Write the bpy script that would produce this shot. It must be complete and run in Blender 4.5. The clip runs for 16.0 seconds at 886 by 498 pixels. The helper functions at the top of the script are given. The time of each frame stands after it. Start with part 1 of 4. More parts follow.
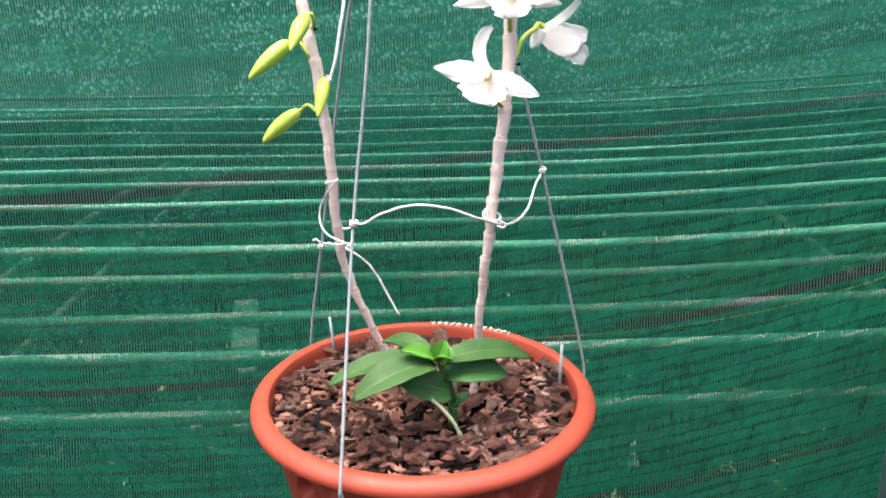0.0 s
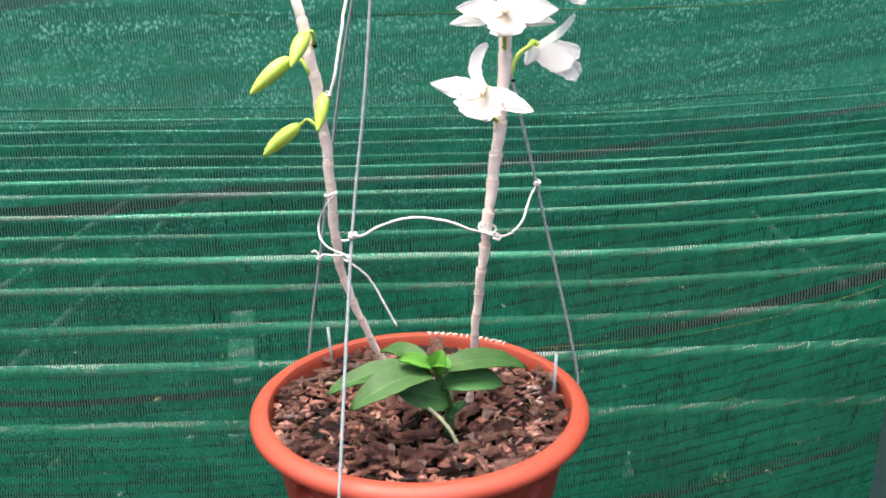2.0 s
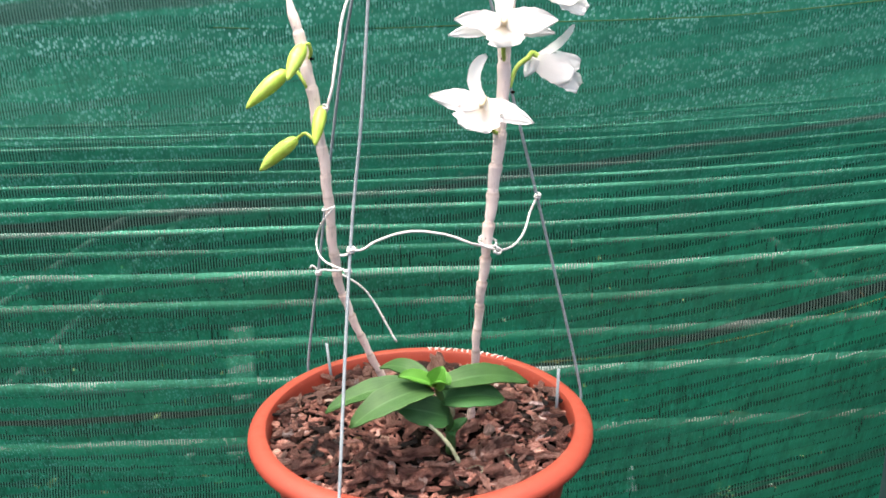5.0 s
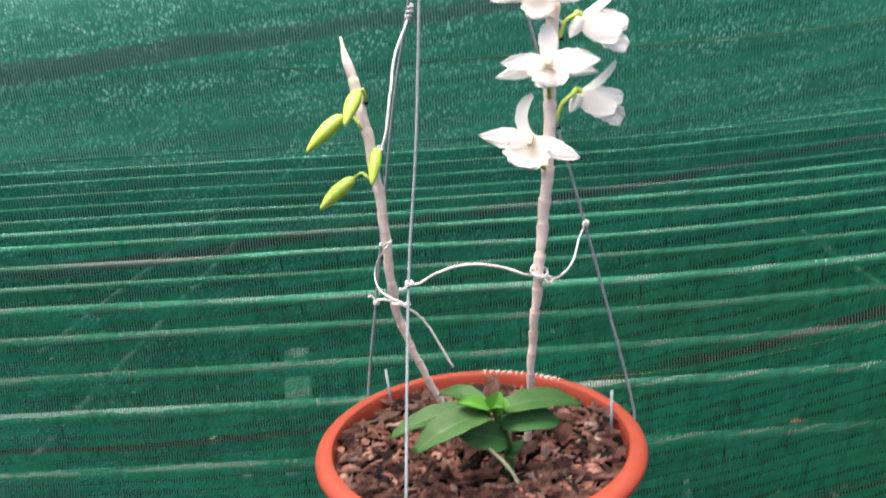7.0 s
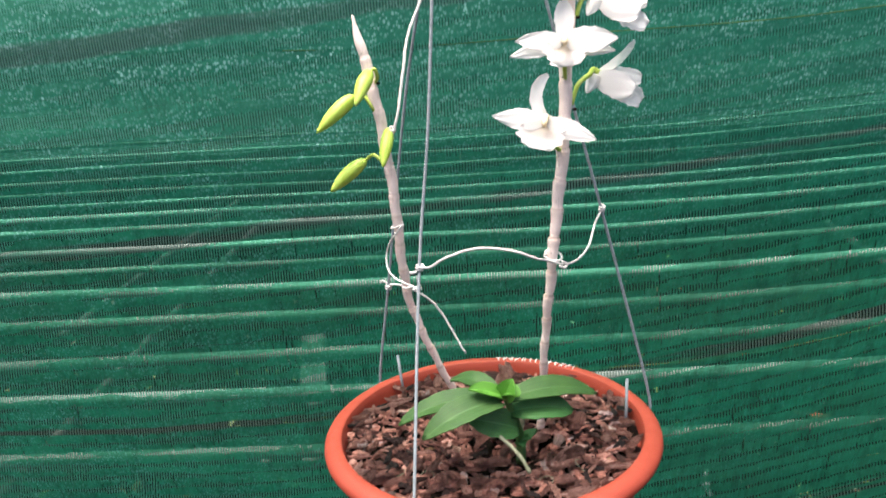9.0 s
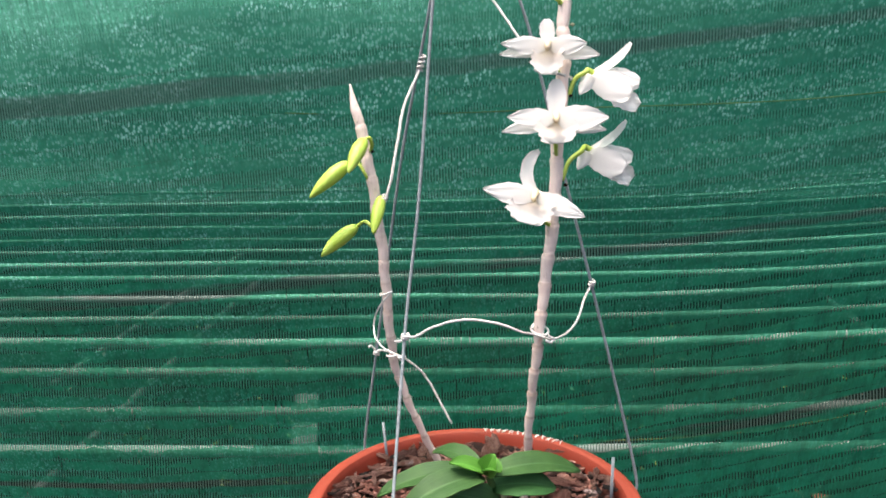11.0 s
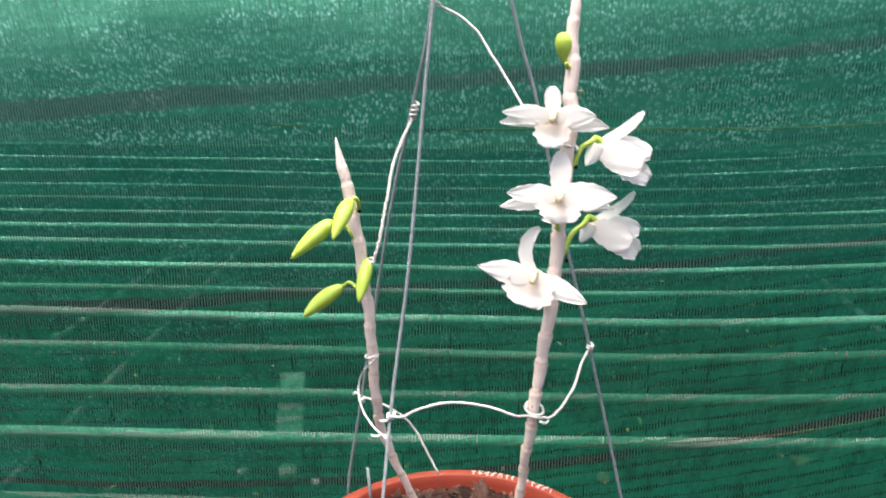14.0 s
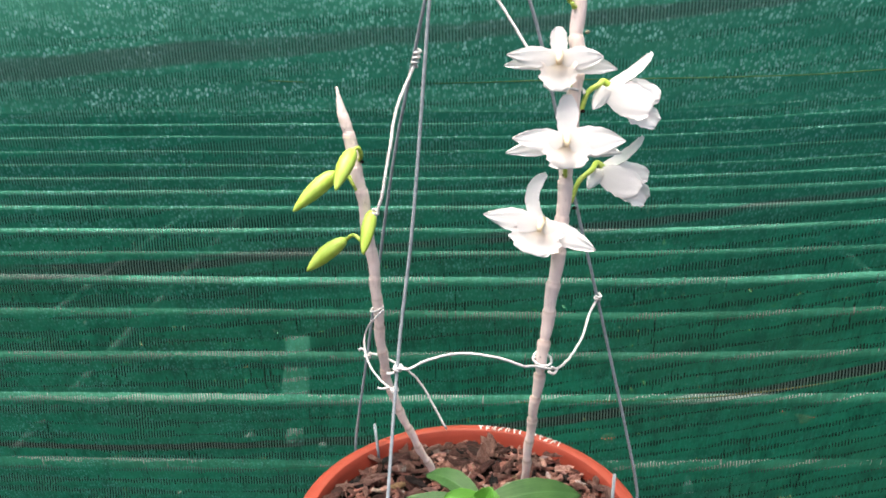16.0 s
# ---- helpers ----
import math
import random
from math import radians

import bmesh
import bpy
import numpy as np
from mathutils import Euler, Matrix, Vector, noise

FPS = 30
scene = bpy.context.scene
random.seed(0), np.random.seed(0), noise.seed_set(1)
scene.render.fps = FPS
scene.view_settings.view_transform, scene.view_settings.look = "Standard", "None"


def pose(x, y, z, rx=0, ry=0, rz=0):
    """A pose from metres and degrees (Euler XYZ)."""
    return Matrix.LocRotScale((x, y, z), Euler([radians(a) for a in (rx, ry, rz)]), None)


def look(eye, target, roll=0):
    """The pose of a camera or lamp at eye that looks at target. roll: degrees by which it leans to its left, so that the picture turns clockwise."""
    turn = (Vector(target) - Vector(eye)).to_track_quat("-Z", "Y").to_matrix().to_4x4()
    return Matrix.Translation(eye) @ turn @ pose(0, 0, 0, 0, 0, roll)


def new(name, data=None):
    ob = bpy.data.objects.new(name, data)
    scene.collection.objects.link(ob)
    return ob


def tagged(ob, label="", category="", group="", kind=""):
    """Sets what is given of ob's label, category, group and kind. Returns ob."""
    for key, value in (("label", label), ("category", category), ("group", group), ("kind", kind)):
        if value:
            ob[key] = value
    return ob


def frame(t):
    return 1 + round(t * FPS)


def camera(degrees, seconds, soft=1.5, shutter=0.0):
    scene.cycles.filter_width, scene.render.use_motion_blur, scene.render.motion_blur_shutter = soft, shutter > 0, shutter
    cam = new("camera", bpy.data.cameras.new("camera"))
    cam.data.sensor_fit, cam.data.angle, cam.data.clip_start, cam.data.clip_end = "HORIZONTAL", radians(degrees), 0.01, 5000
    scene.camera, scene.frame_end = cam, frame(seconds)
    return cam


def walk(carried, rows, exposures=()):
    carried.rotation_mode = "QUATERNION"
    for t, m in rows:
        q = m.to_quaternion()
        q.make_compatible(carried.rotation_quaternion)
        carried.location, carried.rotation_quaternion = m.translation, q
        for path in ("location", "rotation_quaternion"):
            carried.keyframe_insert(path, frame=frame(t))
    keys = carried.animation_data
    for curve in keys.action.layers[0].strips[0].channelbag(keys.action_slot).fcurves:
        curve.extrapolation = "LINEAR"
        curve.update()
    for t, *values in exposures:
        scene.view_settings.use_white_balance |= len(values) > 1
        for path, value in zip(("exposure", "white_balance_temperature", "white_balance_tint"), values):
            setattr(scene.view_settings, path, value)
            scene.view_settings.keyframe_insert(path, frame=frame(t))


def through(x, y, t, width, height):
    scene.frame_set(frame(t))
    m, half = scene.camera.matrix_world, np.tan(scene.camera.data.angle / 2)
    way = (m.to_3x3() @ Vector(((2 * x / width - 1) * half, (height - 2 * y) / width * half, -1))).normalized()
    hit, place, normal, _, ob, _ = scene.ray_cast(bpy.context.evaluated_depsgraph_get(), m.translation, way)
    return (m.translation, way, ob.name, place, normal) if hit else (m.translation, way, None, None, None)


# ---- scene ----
cam = camera(56.5, 16.0, soft=1.7, shutter=0.5)
PATH = [
    (0, (0.015, -0.528, 1.473), (0.013, 1.377, 0.863), -0.4),
    (0.5, (0.011, -0.531, 1.473), (0.0, 1.378, 0.878), -0.3),
    (1, (0.008, -0.539, 1.478), (-0.005, 1.379, 0.911), -0.3),
    (1.5, (0.009, -0.542, 1.481), (0.008, 1.374, 0.91), -0.4),
    (2, (0.014, -0.539, 1.477), (0.024, 1.373, 0.892), -0.3),
    (2.5, (0.02, -0.528, 1.474), (0.057, 1.384, 0.889), -0.3),
    (3, (0.017, -0.528, 1.48), (0.035, 1.394, 0.929), -0.6),
    (5.5, (0.014, -0.532, 1.474), (0.025, 1.39, 0.922), -0.7),
    (6, (0.016, -0.532, 1.488), (0.061, 1.413, 1.025), -0.4),
    (6.5, (0.005, -0.551, 1.493), (-0.04, 1.401, 1.06), -1.0),
    (7, (0.009, -0.551, 1.494), (-0.088, 1.378, 0.972), -3.4),
    (7.5, (0.014, -0.546, 1.493), (-0.138, 1.351, 0.877), -5.2),
    (8, (0.013, -0.541, 1.487), (-0.156, 1.353, 0.868), -4.8),
    (10.5, (0.019, -0.543, 1.488), (-0.081, 1.415, 1.089), -0.9),
    (11, (0.025, -0.539, 1.493), (-0.133, 1.414, 1.09), -1.0),
    (11.5, (0.036, -0.528, 1.491), (-0.08, 1.43, 1.097), -1.1),
    (12, (0.035, -0.546, 1.518), (-0.162, 1.415, 1.18), -3.2),
    (12.5, (0.026, -0.534, 1.505), (-0.16, 1.39, 0.991), -4.3),
    (13, (0.012, -0.502, 1.56), (-0.156, 1.421, 1.038), -1.9),
    (13.5, (0.016, -0.491, 1.579), (-0.182, 1.431, 1.064), -0.9),
    (14, (0.021, -0.484, 1.565), (-0.113, 1.433, 1.008), 0.4),
    (14.5, (0.025, -0.478, 1.562), (-0.068, 1.433, 0.982), 0.3),
    (15, (0.026, -0.482, 1.563), (-0.08, 1.423, 0.963), 0.1),
    (15.5, (0.015, -0.487, 1.555), (-0.129, 1.407, 0.931), 0.4),
    (16, (0.019, -0.479, 1.553), (-0.119, 1.413, 0.92), -0.5),
]
EXPOSURE = [(0.0, 1.00), (3.0, 0.98), (5.5, 0.98), (6.0, 1.04), (6.5, 0.58), (7.0, 0.68), (8.0, 0.70), (10.5, 0.86), (11.0, 0.60), (11.5, 0.68), (12.0, 0.72), (12.5, 0.62), (13.5, 0.70), (14.0, 0.64), (16.0, 0.64)]
walk(cam, [(t, look(eye, target, roll)) for t, eye, target, roll in PATH], EXPOSURE)

# ---- light ----
world = bpy.data.worlds.new("sky")
scene.world = world
world.use_nodes = True
_wt = world.node_tree
_bg = _wt.nodes["Background"]
_sky = _wt.nodes.new("ShaderNodeTexSky")
_sky.sky_type = "NISHITA"
_sky.sun_disc = False
_sky.sun_elevation, _sky.sun_rotation = radians(78), radians(233)
_sky.air_density, _sky.dust_density = 0.6, 8.0
_wt.links.new(_sky.outputs[0], _bg.inputs[0])
_bg.inputs[1].default_value = 0.24
sun = new("sun", bpy.data.lights.new("sun", "SUN"))
sun.data.energy, sun.data.angle, sun.data.color = 2.5, radians(38), (1.0, 0.95, 0.88)
# a hazy sun stands almost overhead, a little behind and to the left of the camera
sun.matrix_basis = look((0, 0, 5), (0.20 * 5, 0.15 * 5, 5 - 5 * 1.25))


# ---- small helpers ----
WORLD = {}


def thing(name, at, label, category, group="", kind=""):
    ob = new(name)
    ob.empty_display_size = 0.02
    ob.matrix_basis = Matrix.Translation(at)
    WORLD[ob] = ob.matrix_basis.copy()
    return tagged(ob, label, category, group, kind)


def adopt(ob, parent):
    base = WORLD.get(parent, parent.matrix_basis)
    ob.parent = parent
    ob.matrix_parent_inverse = base.inverted()


def mesh_from(name, bm, mat, smooth=True, origin=None):
    bmesh.ops.recalc_face_normals(bm, faces=bm.faces)
    if origin is not None:
        bmesh.ops.translate(bm, verts=bm.verts, vec=-Vector(origin))
    for fc in bm.faces:
        fc.smooth = smooth
    me = bpy.data.meshes.new(name)
    bm.to_mesh(me)
    bm.free()
    me.materials.append(mat)
    return me


def part(name, bm, mat, parent, label="", smooth=True, origin=None):
    me = mesh_from(name, bm, mat, smooth, origin)
    ob = new(name, me)
    if origin is not None:
        ob.matrix_basis = Matrix.Translation(origin)
    WORLD[ob] = ob.matrix_basis.copy()
    if parent is not None:
        adopt(ob, parent)
    return tagged(ob, label) if label else ob


def spline(pts, n):
    """Catmull-Rom through pts, n steps a span."""
    P = [Vector(p) for p in pts]
    P = [2 * P[0] - P[1]] + P + [2 * P[-1] - P[-2]]
    out = []
    for i in range(1, len(P) - 2):
        a, b, c, d = P[i - 1:i + 3]
        for k in range(n):
            t = k / n
            out.append(0.5 * ((2 * b) + (c - a) * t + (2 * a - 5 * b + 4 * c - d) * t * t + (3 * b - a - 3 * c + d) * t ** 3))
    out.append(P[-2])
    return out


def tube(bm, pts, rad, seg=8):
    """A round rod along pts; rad: one radius or one for each point."""
    pts = [Vector(p) for p in pts]
    if not isinstance(rad, (list, tuple)):
        rad = [rad] * len(pts)
    rings, side = [], None
    for i, p in enumerate(pts):
        d = (pts[min(i + 1, len(pts) - 1)] - pts[max(i - 1, 0)]).normalized()
        if side is None:
            side = d.orthogonal().normalized()
        side = (side - d * side.dot(d)).normalized()
        up = d.cross(side)
        rings.append([bm.verts.new(p + float(rad[i]) * (math.cos(2 * math.pi * k / seg) * side + math.sin(2 * math.pi * k / seg) * up)) for k in range(seg)])
    for a, b in zip(rings, rings[1:]):
        for k in range(seg):
            bm.faces.new((a[k], a[(k + 1) % seg], b[(k + 1) % seg], b[k]))
    bm.faces.new(rings[0][::-1])
    bm.faces.new(rings[-1])
    return bm


def blade(bm, base, way, face, length, width, prof, curl=0.0, cup=0.0, ruffle=0.0, seed=0.0, nu=10, nv=4, thick=0.00035, waves=7.0, bend=0.0, vee=0.0, frill=1.0):
    """A petal or leaf: grows from base along way, its upper side to face; curl bends it towards face, bend sideways (radians)."""
    d = Vector(way).normalized()
    n = Vector(face)
    n = (n - d * n.dot(d)).normalized()
    s = d.cross(n)
    pos = Vector(base)
    tops, bots, flat = [], [], {}
    lay = bm.loops.layers.uv.get("blade") or bm.loops.layers.uv.new("blade")
    for i in range(nu + 1):
        t = i / nu
        a, b = curl * t, bend * t
        h = (d * math.cos(a) + n * math.sin(a)) * math.cos(b) + s * math.sin(b)
        ln = n * math.cos(a) - d * math.sin(a)
        ls = h.cross(ln).normalized()
        w = width * prof(t)
        rt, rb = [], []
        for j in range(-nv, nv + 1):
            q = j / nv
            off = (cup * q * q + vee * abs(q)) * w + ruffle * t * t * abs(q) ** 1.5 * math.sin(q * waves + seed + 5 * t) + 0.25 * ruffle * t * math.sin(seed * 3 + 11 * t)
            edge = 1 + frill * (0.035 * math.sin(t * 31 + seed * 2 + q) + 0.03 * math.sin(t * 13 + seed) if ruffle and abs(q) > 0.9 else 0)
            p = pos + ls * (w * q * 0.5 * edge) + ln * off
            rt.append(bm.verts.new(p + ln * thick * 0.5))
            rb.append(bm.verts.new(p - ln * thick * 0.5))
            flat[rt[-1]] = flat[rb[-1]] = (q, t)
        tops.append(rt)
        bots.append(rb)
        pos = pos + h * (length / nu)
    m = 2 * nv
    for i in range(nu):
        for j in range(m):
            bm.faces.new((tops[i][j], tops[i + 1][j], tops[i + 1][j + 1], tops[i][j + 1]))
            bm.faces.new((bots[i][j], bots[i][j + 1], bots[i + 1][j + 1], bots[i + 1][j]))
        for rim in (bm.faces.new((tops[i][0], bots[i][0], bots[i + 1][0], tops[i + 1][0])), bm.faces.new((tops[i][m], tops[i + 1][m], bots[i + 1][m], bots[i][m]))):
            for e in rim.edges:
                e.smooth = False
    for j in range(m):
        bm.faces.new((tops[0][j], tops[0][j + 1], bots[0][j + 1], bots[0][j]))
        bm.faces.new((tops[nu][j], bots[nu][j], bots[nu][j + 1], tops[nu][j + 1]))
    for fc in bm.faces:
        for lp in fc.loops:
            if lp.vert in flat:
                lp[lay].uv = flat[lp.vert]
    return bm


def lathe(bm, prof, seg=96, wob=None):
    rings = []
    for r, z in prof:
        ring = []
        for k in range(seg):
            a = 2 * math.pi * k / seg
            rr = r + (wob(a, z) if wob else 0)
            ring.append(bm.verts.new((rr * math.cos(a), rr * math.sin(a), z)))
        rings.append(ring)
    for a, b in zip(rings, rings[1:]):
        for k in range(seg):
            bm.faces.new((a[k], a[(k + 1) % seg], b[(k + 1) % seg], b[k]))
    return bm


# ---- materials ----
class Nodes:
    """A short way to write node trees."""

    def __init__(self, name):
        self.mat = bpy.data.materials.new(name)
        self.mat.use_nodes = True
        self.t = self.mat.node_tree
        self.bsdf = self.t.nodes["Principled BSDF"]
        self.out = self.t.nodes["Material Output"]

    def add(self, kind, **vals):
        n = self.t.nodes.new(kind)
        for k, v in vals.items():
            n.inputs[k].default_value = v
        return n

    def link(self, a, b):
        self.t.links.new(a, b)

    def math(self, op, a, b=0.0, clamp=False):
        n = self.t.nodes.new("ShaderNodeMath")
        n.operation, n.use_clamp = op, clamp
        for i, v in enumerate((a, b)):
            if isinstance(v, (int, float)):
                n.inputs[i].default_value = v
            else:
                self.link(v, n.inputs[i])
        return n.outputs[0]

    def ramp(self, fac, stops):
        n = self.t.nodes.new("ShaderNodeValToRGB")
        el = n.color_ramp.elements
        while len(el) < len(stops):
            el.new(0.5)
        for e, (p, c) in zip(el, stops):
            e.position, e.color = p, (*c, 1) if len(c) == 3 else c
        self.link(fac, n.inputs[0])
        return n.outputs[0]

    def noise(self, scale, detail=3.0, rough=0.6, coord=None, stretch=None):
        n = self.add("ShaderNodeTexNoise", Scale=scale, Detail=detail, Roughness=rough)
        c = coord or self.t.nodes.new("ShaderNodeTexCoord").outputs["Object"]
        if stretch:
            m = self.add("ShaderNodeMapping", Scale=stretch)
            self.link(c, m.inputs[0])
            c = m.outputs[0]
        self.link(c, n.inputs["Vector"])
        return n.outputs[0]

    def mix(self, fac, a, b, mode="MIX"):
        n = self.t.nodes.new("ShaderNodeMix")
        n.data_type, n.blend_type = "RGBA", mode
        for sock, v in ((n.inputs[0], fac), (n.inputs[6], a), (n.inputs[7], b)):
            if isinstance(v, (int, float)):
                sock.default_value = v
            elif isinstance(v, tuple):
                sock.default_value = (*v, 1)
            else:
                self.link(v, sock)
        return n.outputs[2]

    def bump(self, h, strength=0.3, dist=0.001):
        n = self.add("ShaderNodeBump", Strength=strength, Distance=dist)
        self.link(h, n.inputs["Height"])
        self.link(n.outputs[0], self.bsdf.inputs["Normal"])
        return n.outputs[0]

    def base(self, c, rough=0.5, metal=0.0, spec=0.5):
        if isinstance(c, tuple):
            self.bsdf.inputs["Base Color"].default_value = (*c, 1)
        else:
            self.link(c, self.bsdf.inputs["Base Color"])
        if isinstance(rough, (int, float)):
            self.bsdf.inputs["Roughness"].default_value = rough
        else:
            self.link(rough, self.bsdf.inputs["Roughness"])
        self.bsdf.inputs["Metallic"].default_value = metal
        self.bsdf.inputs["Specular IOR Level"].default_value = spec
        return self.mat

    def glow_through(self, colour, share):
        """Adds light that passes through a thin leaf or petal."""
        tr = self.t.nodes.new("ShaderNodeBsdfTranslucent")
        if isinstance(colour, tuple):
            tr.inputs[0].default_value = (*colour, 1)
        else:
            self.link(colour, tr.inputs[0])
        mx = self.add("ShaderNodeMixShader", Fac=share)
        self.link(self.bsdf.outputs[0], mx.inputs[1])
        self.link(tr.outputs[0], mx.inputs[2])
        self.link(mx.outputs[0], self.out.inputs[0])
        return self.mat


def make_terracotta():
    n = Nodes("terracotta_plastic")
    c = n.mix(n.noise(60, 4), (0.265, 0.041, 0.023), (0.32, 0.053, 0.030))
    c = n.mix(n.ramp(n.noise(220, 5, 0.7), [(0.62, (0, 0, 0)), (0.8, (0.40, 0.40, 0.40))]), c, (0.44, 0.17, 0.12))
    c = n.mix(n.ramp(n.noise(28, 6, 0.7), [(0.56, (0, 0, 0)), (0.74, (0.45,) * 3)]), c, (0.20, 0.034, 0.021))
    n.bump(n.noise(900, 3), 0.08, 0.0005)
    return n.base(c, n.ramp(n.noise(90, 4), [(0.3, (0.45,) * 3), (0.7, (0.65,) * 3)]), spec=0.35)


def make_bark(per_island):
    n = Nodes("pine_bark_rest" if per_island else "pine_bark")
    r = n.t.nodes.new("ShaderNodeNewGeometry").outputs["Random Per Island"] if per_island else n.t.nodes.new("ShaderNodeObjectInfo").outputs["Random"]
    c = n.ramp(r, [(0.0, (0.018, 0.011, 0.010)), (0.08, (0.050, 0.024, 0.020)), (0.16, (0.18, 0.075, 0.060)), (0.42, (0.35, 0.150, 0.114)), (0.70, (0.48, 0.226, 0.178)), (0.92, (0.60, 0.335, 0.275)), (0.985, (0.56, 0.42, 0.40)), (1.0, (0.60, 0.40, 0.20))])
    k = 1.0 if per_island else 0.022
    g = n.noise(330 * k, 6, 0.8, stretch=(0.30, 2.2, 2.8))
    c = n.mix(n.ramp(g, [(0.40, (0, 0, 0)), (0.56, (1, 1, 1))]), n.mix(1.0, c, (0.46, 0.38, 0.36), "MULTIPLY"), c)
    c = n.mix(n.ramp(n.noise(120 * k, 4), [(0.56, (0, 0, 0)), (0.76, (0.4, 0.4, 0.4))]), c, (0.075, 0.038, 0.032))
    n.bump(g, 1.0, 0.0022 if per_island else 0.12)
    return n.base(c, 0.78, spec=0.3)


def make_plain(name, a, b, scale, rough, stretch=None, bump=0.2, dist=0.0006, metal=0.0, through=None, share=0.3, detail=4, spec=0.5):
    n = Nodes(name)
    f = n.noise(scale, detail, 0.65, stretch=stretch)
    c = n.mix(n.ramp(f, [(0.3, (0, 0, 0)), (0.7, (1, 1, 1))]), a, b)
    n.bump(f, bump, dist)
    n.base(c, rough, metal, spec)
    if through:
        n.glow_through(through, share)
    return n.mat


def make_cane():
    n = Nodes("pale_cane_sheath")
    c = n.mix(n.noise(55, 3), (0.90, 0.705, 0.615), (0.95, 0.815, 0.745))
    c = n.mix(n.ramp(n.noise(300, 4, 0.7, stretch=(2, 2, 0.25)), [(0.52, (0, 0, 0)), (0.75, (0.5, 0.5, 0.5))]), c, (0.42, 0.30, 0.24))
    c = n.mix(n.ramp(n.noise(420, 2, stretch=(1, 1, 0.6)), [(0.70, (0, 0, 0)), (0.76, (0.8, 0.8, 0.8))]), c, (0.20, 0.11, 0.08))
    uv = n.t.nodes.new("ShaderNodeUVMap")
    uv.uv_map = "joint"
    sep = n.t.nodes.new("ShaderNodeSeparateXYZ")
    n.link(uv.outputs[0], sep.inputs[0])
    f = n.math("FRACT", n.math("ADD", sep.outputs[1], n.math("MULTIPLY", n.noise(260, 2), 0.05)))
    old = n.ramp(sep.outputs[0], [(0.28, (0.85,) * 3), (0.50, (0.34,) * 3)])
    c = n.mix(n.math("MULTIPLY", n.ramp(f, [(0.0, (1.0,) * 3), (0.05, (0.35,) * 3), (0.14, (0.0,) * 3), (0.6, (0.0,) * 3), (0.90, (0.34,) * 3), (1.0, (1.0,) * 3)]), old), c, (0.46, 0.32, 0.24))
    n.bump(n.noise(500, 4, stretch=(2, 2, 0.2)), 0.25, 0.0006)
    return n.base(c, 0.55)


def make_lip():
    n = Nodes("lip_white_blush")
    geo = n.t.nodes.new("ShaderNodeTexCoord").outputs["Object"]
    ln = n.t.nodes.new("ShaderNodeVectorMath")
    ln.operation = "LENGTH"
    n.link(geo, ln.inputs[0])
    d = n.math("MULTIPLY", ln.outputs["Value"], 1 / 0.024)
    c = n.ramp(d, [(0.10, (0.84, 0.72, 0.50)), (0.30, (0.85, 0.76, 0.67)), (0.50, (0.86, 0.82, 0.78)), (0.80, (0.90, 0.89, 0.88))])
    n.bump(n.noise(700, 3, stretch=(1, 1, 0.3)), 0.15, 0.0004)
    n.base(c, 0.55, spec=0.3)
    return n.glow_through((0.98, 0.955, 0.93), 0.46)


def blade_coords(n):
    """Across (-1 to 1) and along (0 to 1) a petal or leaf."""
    uv = n.t.nodes.new("ShaderNodeUVMap")
    uv.uv_map = "blade"
    sep = n.t.nodes.new("ShaderNodeSeparateXYZ")
    n.link(uv.outputs[0], sep.inputs[0])
    return uv.outputs[0], sep.outputs[0], sep.outputs[1]


def make_leaf(name, a, b, through):
    n = Nodes(name)
    uv, q, t = blade_coords(n)
    c = n.mix(n.ramp(n.noise(90, 5), [(0.3, (0, 0, 0)), (0.7, (1, 1, 1))]), a, b)
    vein = n.noise(22, 2, 0.5, coord=uv, stretch=(1, 0.06, 1))
    c = n.mix(n.ramp(vein, [(0.48, (0, 0, 0)), (0.62, (0.30, 0.30, 0.30))]), c, tuple(min(1, 1.5 * x + 0.01) for x in b))
    rib = n.math("LESS_THAN", n.math("ABSOLUTE", q), 0.05)
    c = n.mix(n.math("MULTIPLY", rib, 0.45), c, tuple(min(1, 1.6 * x + 0.02) for x in b))
    edge = n.math("GREATER_THAN", n.math("ABSOLUTE", q), 0.95)
    c = n.mix(n.math("MULTIPLY", edge, 0.3), c, tuple(min(1, 1.8 * x + 0.02) for x in b))
    n.bump(n.math("SUBTRACT", vein, n.math("MULTIPLY", rib, 0.6)), 0.35, 0.0008)
    n.base(c, n.ramp(n.noise(60, 4), [(0.3, (0.46,) * 3), (0.7, (0.62,) * 3)]), spec=0.32)
    return n.glow_through(through, 0.18)


def make_petal():
    n = Nodes("petal_white")
    uv, q, t = blade_coords(n)
    vein = n.noise(9, 3, 0.5, coord=uv, stretch=(1, 0.10, 1))
    c = n.mix(n.ramp(vein, [(0.40, (0, 0, 0)), (0.64, (1, 1, 1))]), (0.905, 0.885, 0.86), (0.875, 0.85, 0.825))
    c = n.mix(n.ramp(t, [(0.0, (0.5,) * 3), (0.22, (0.0,) * 3)]), c, (0.86, 0.84, 0.72))
    n.bump(vein, 0.12, 0.0005)
    n.base(c, 0.6, spec=0.25)
    return n.glow_through((0.98, 0.965, 0.955), 0.46)


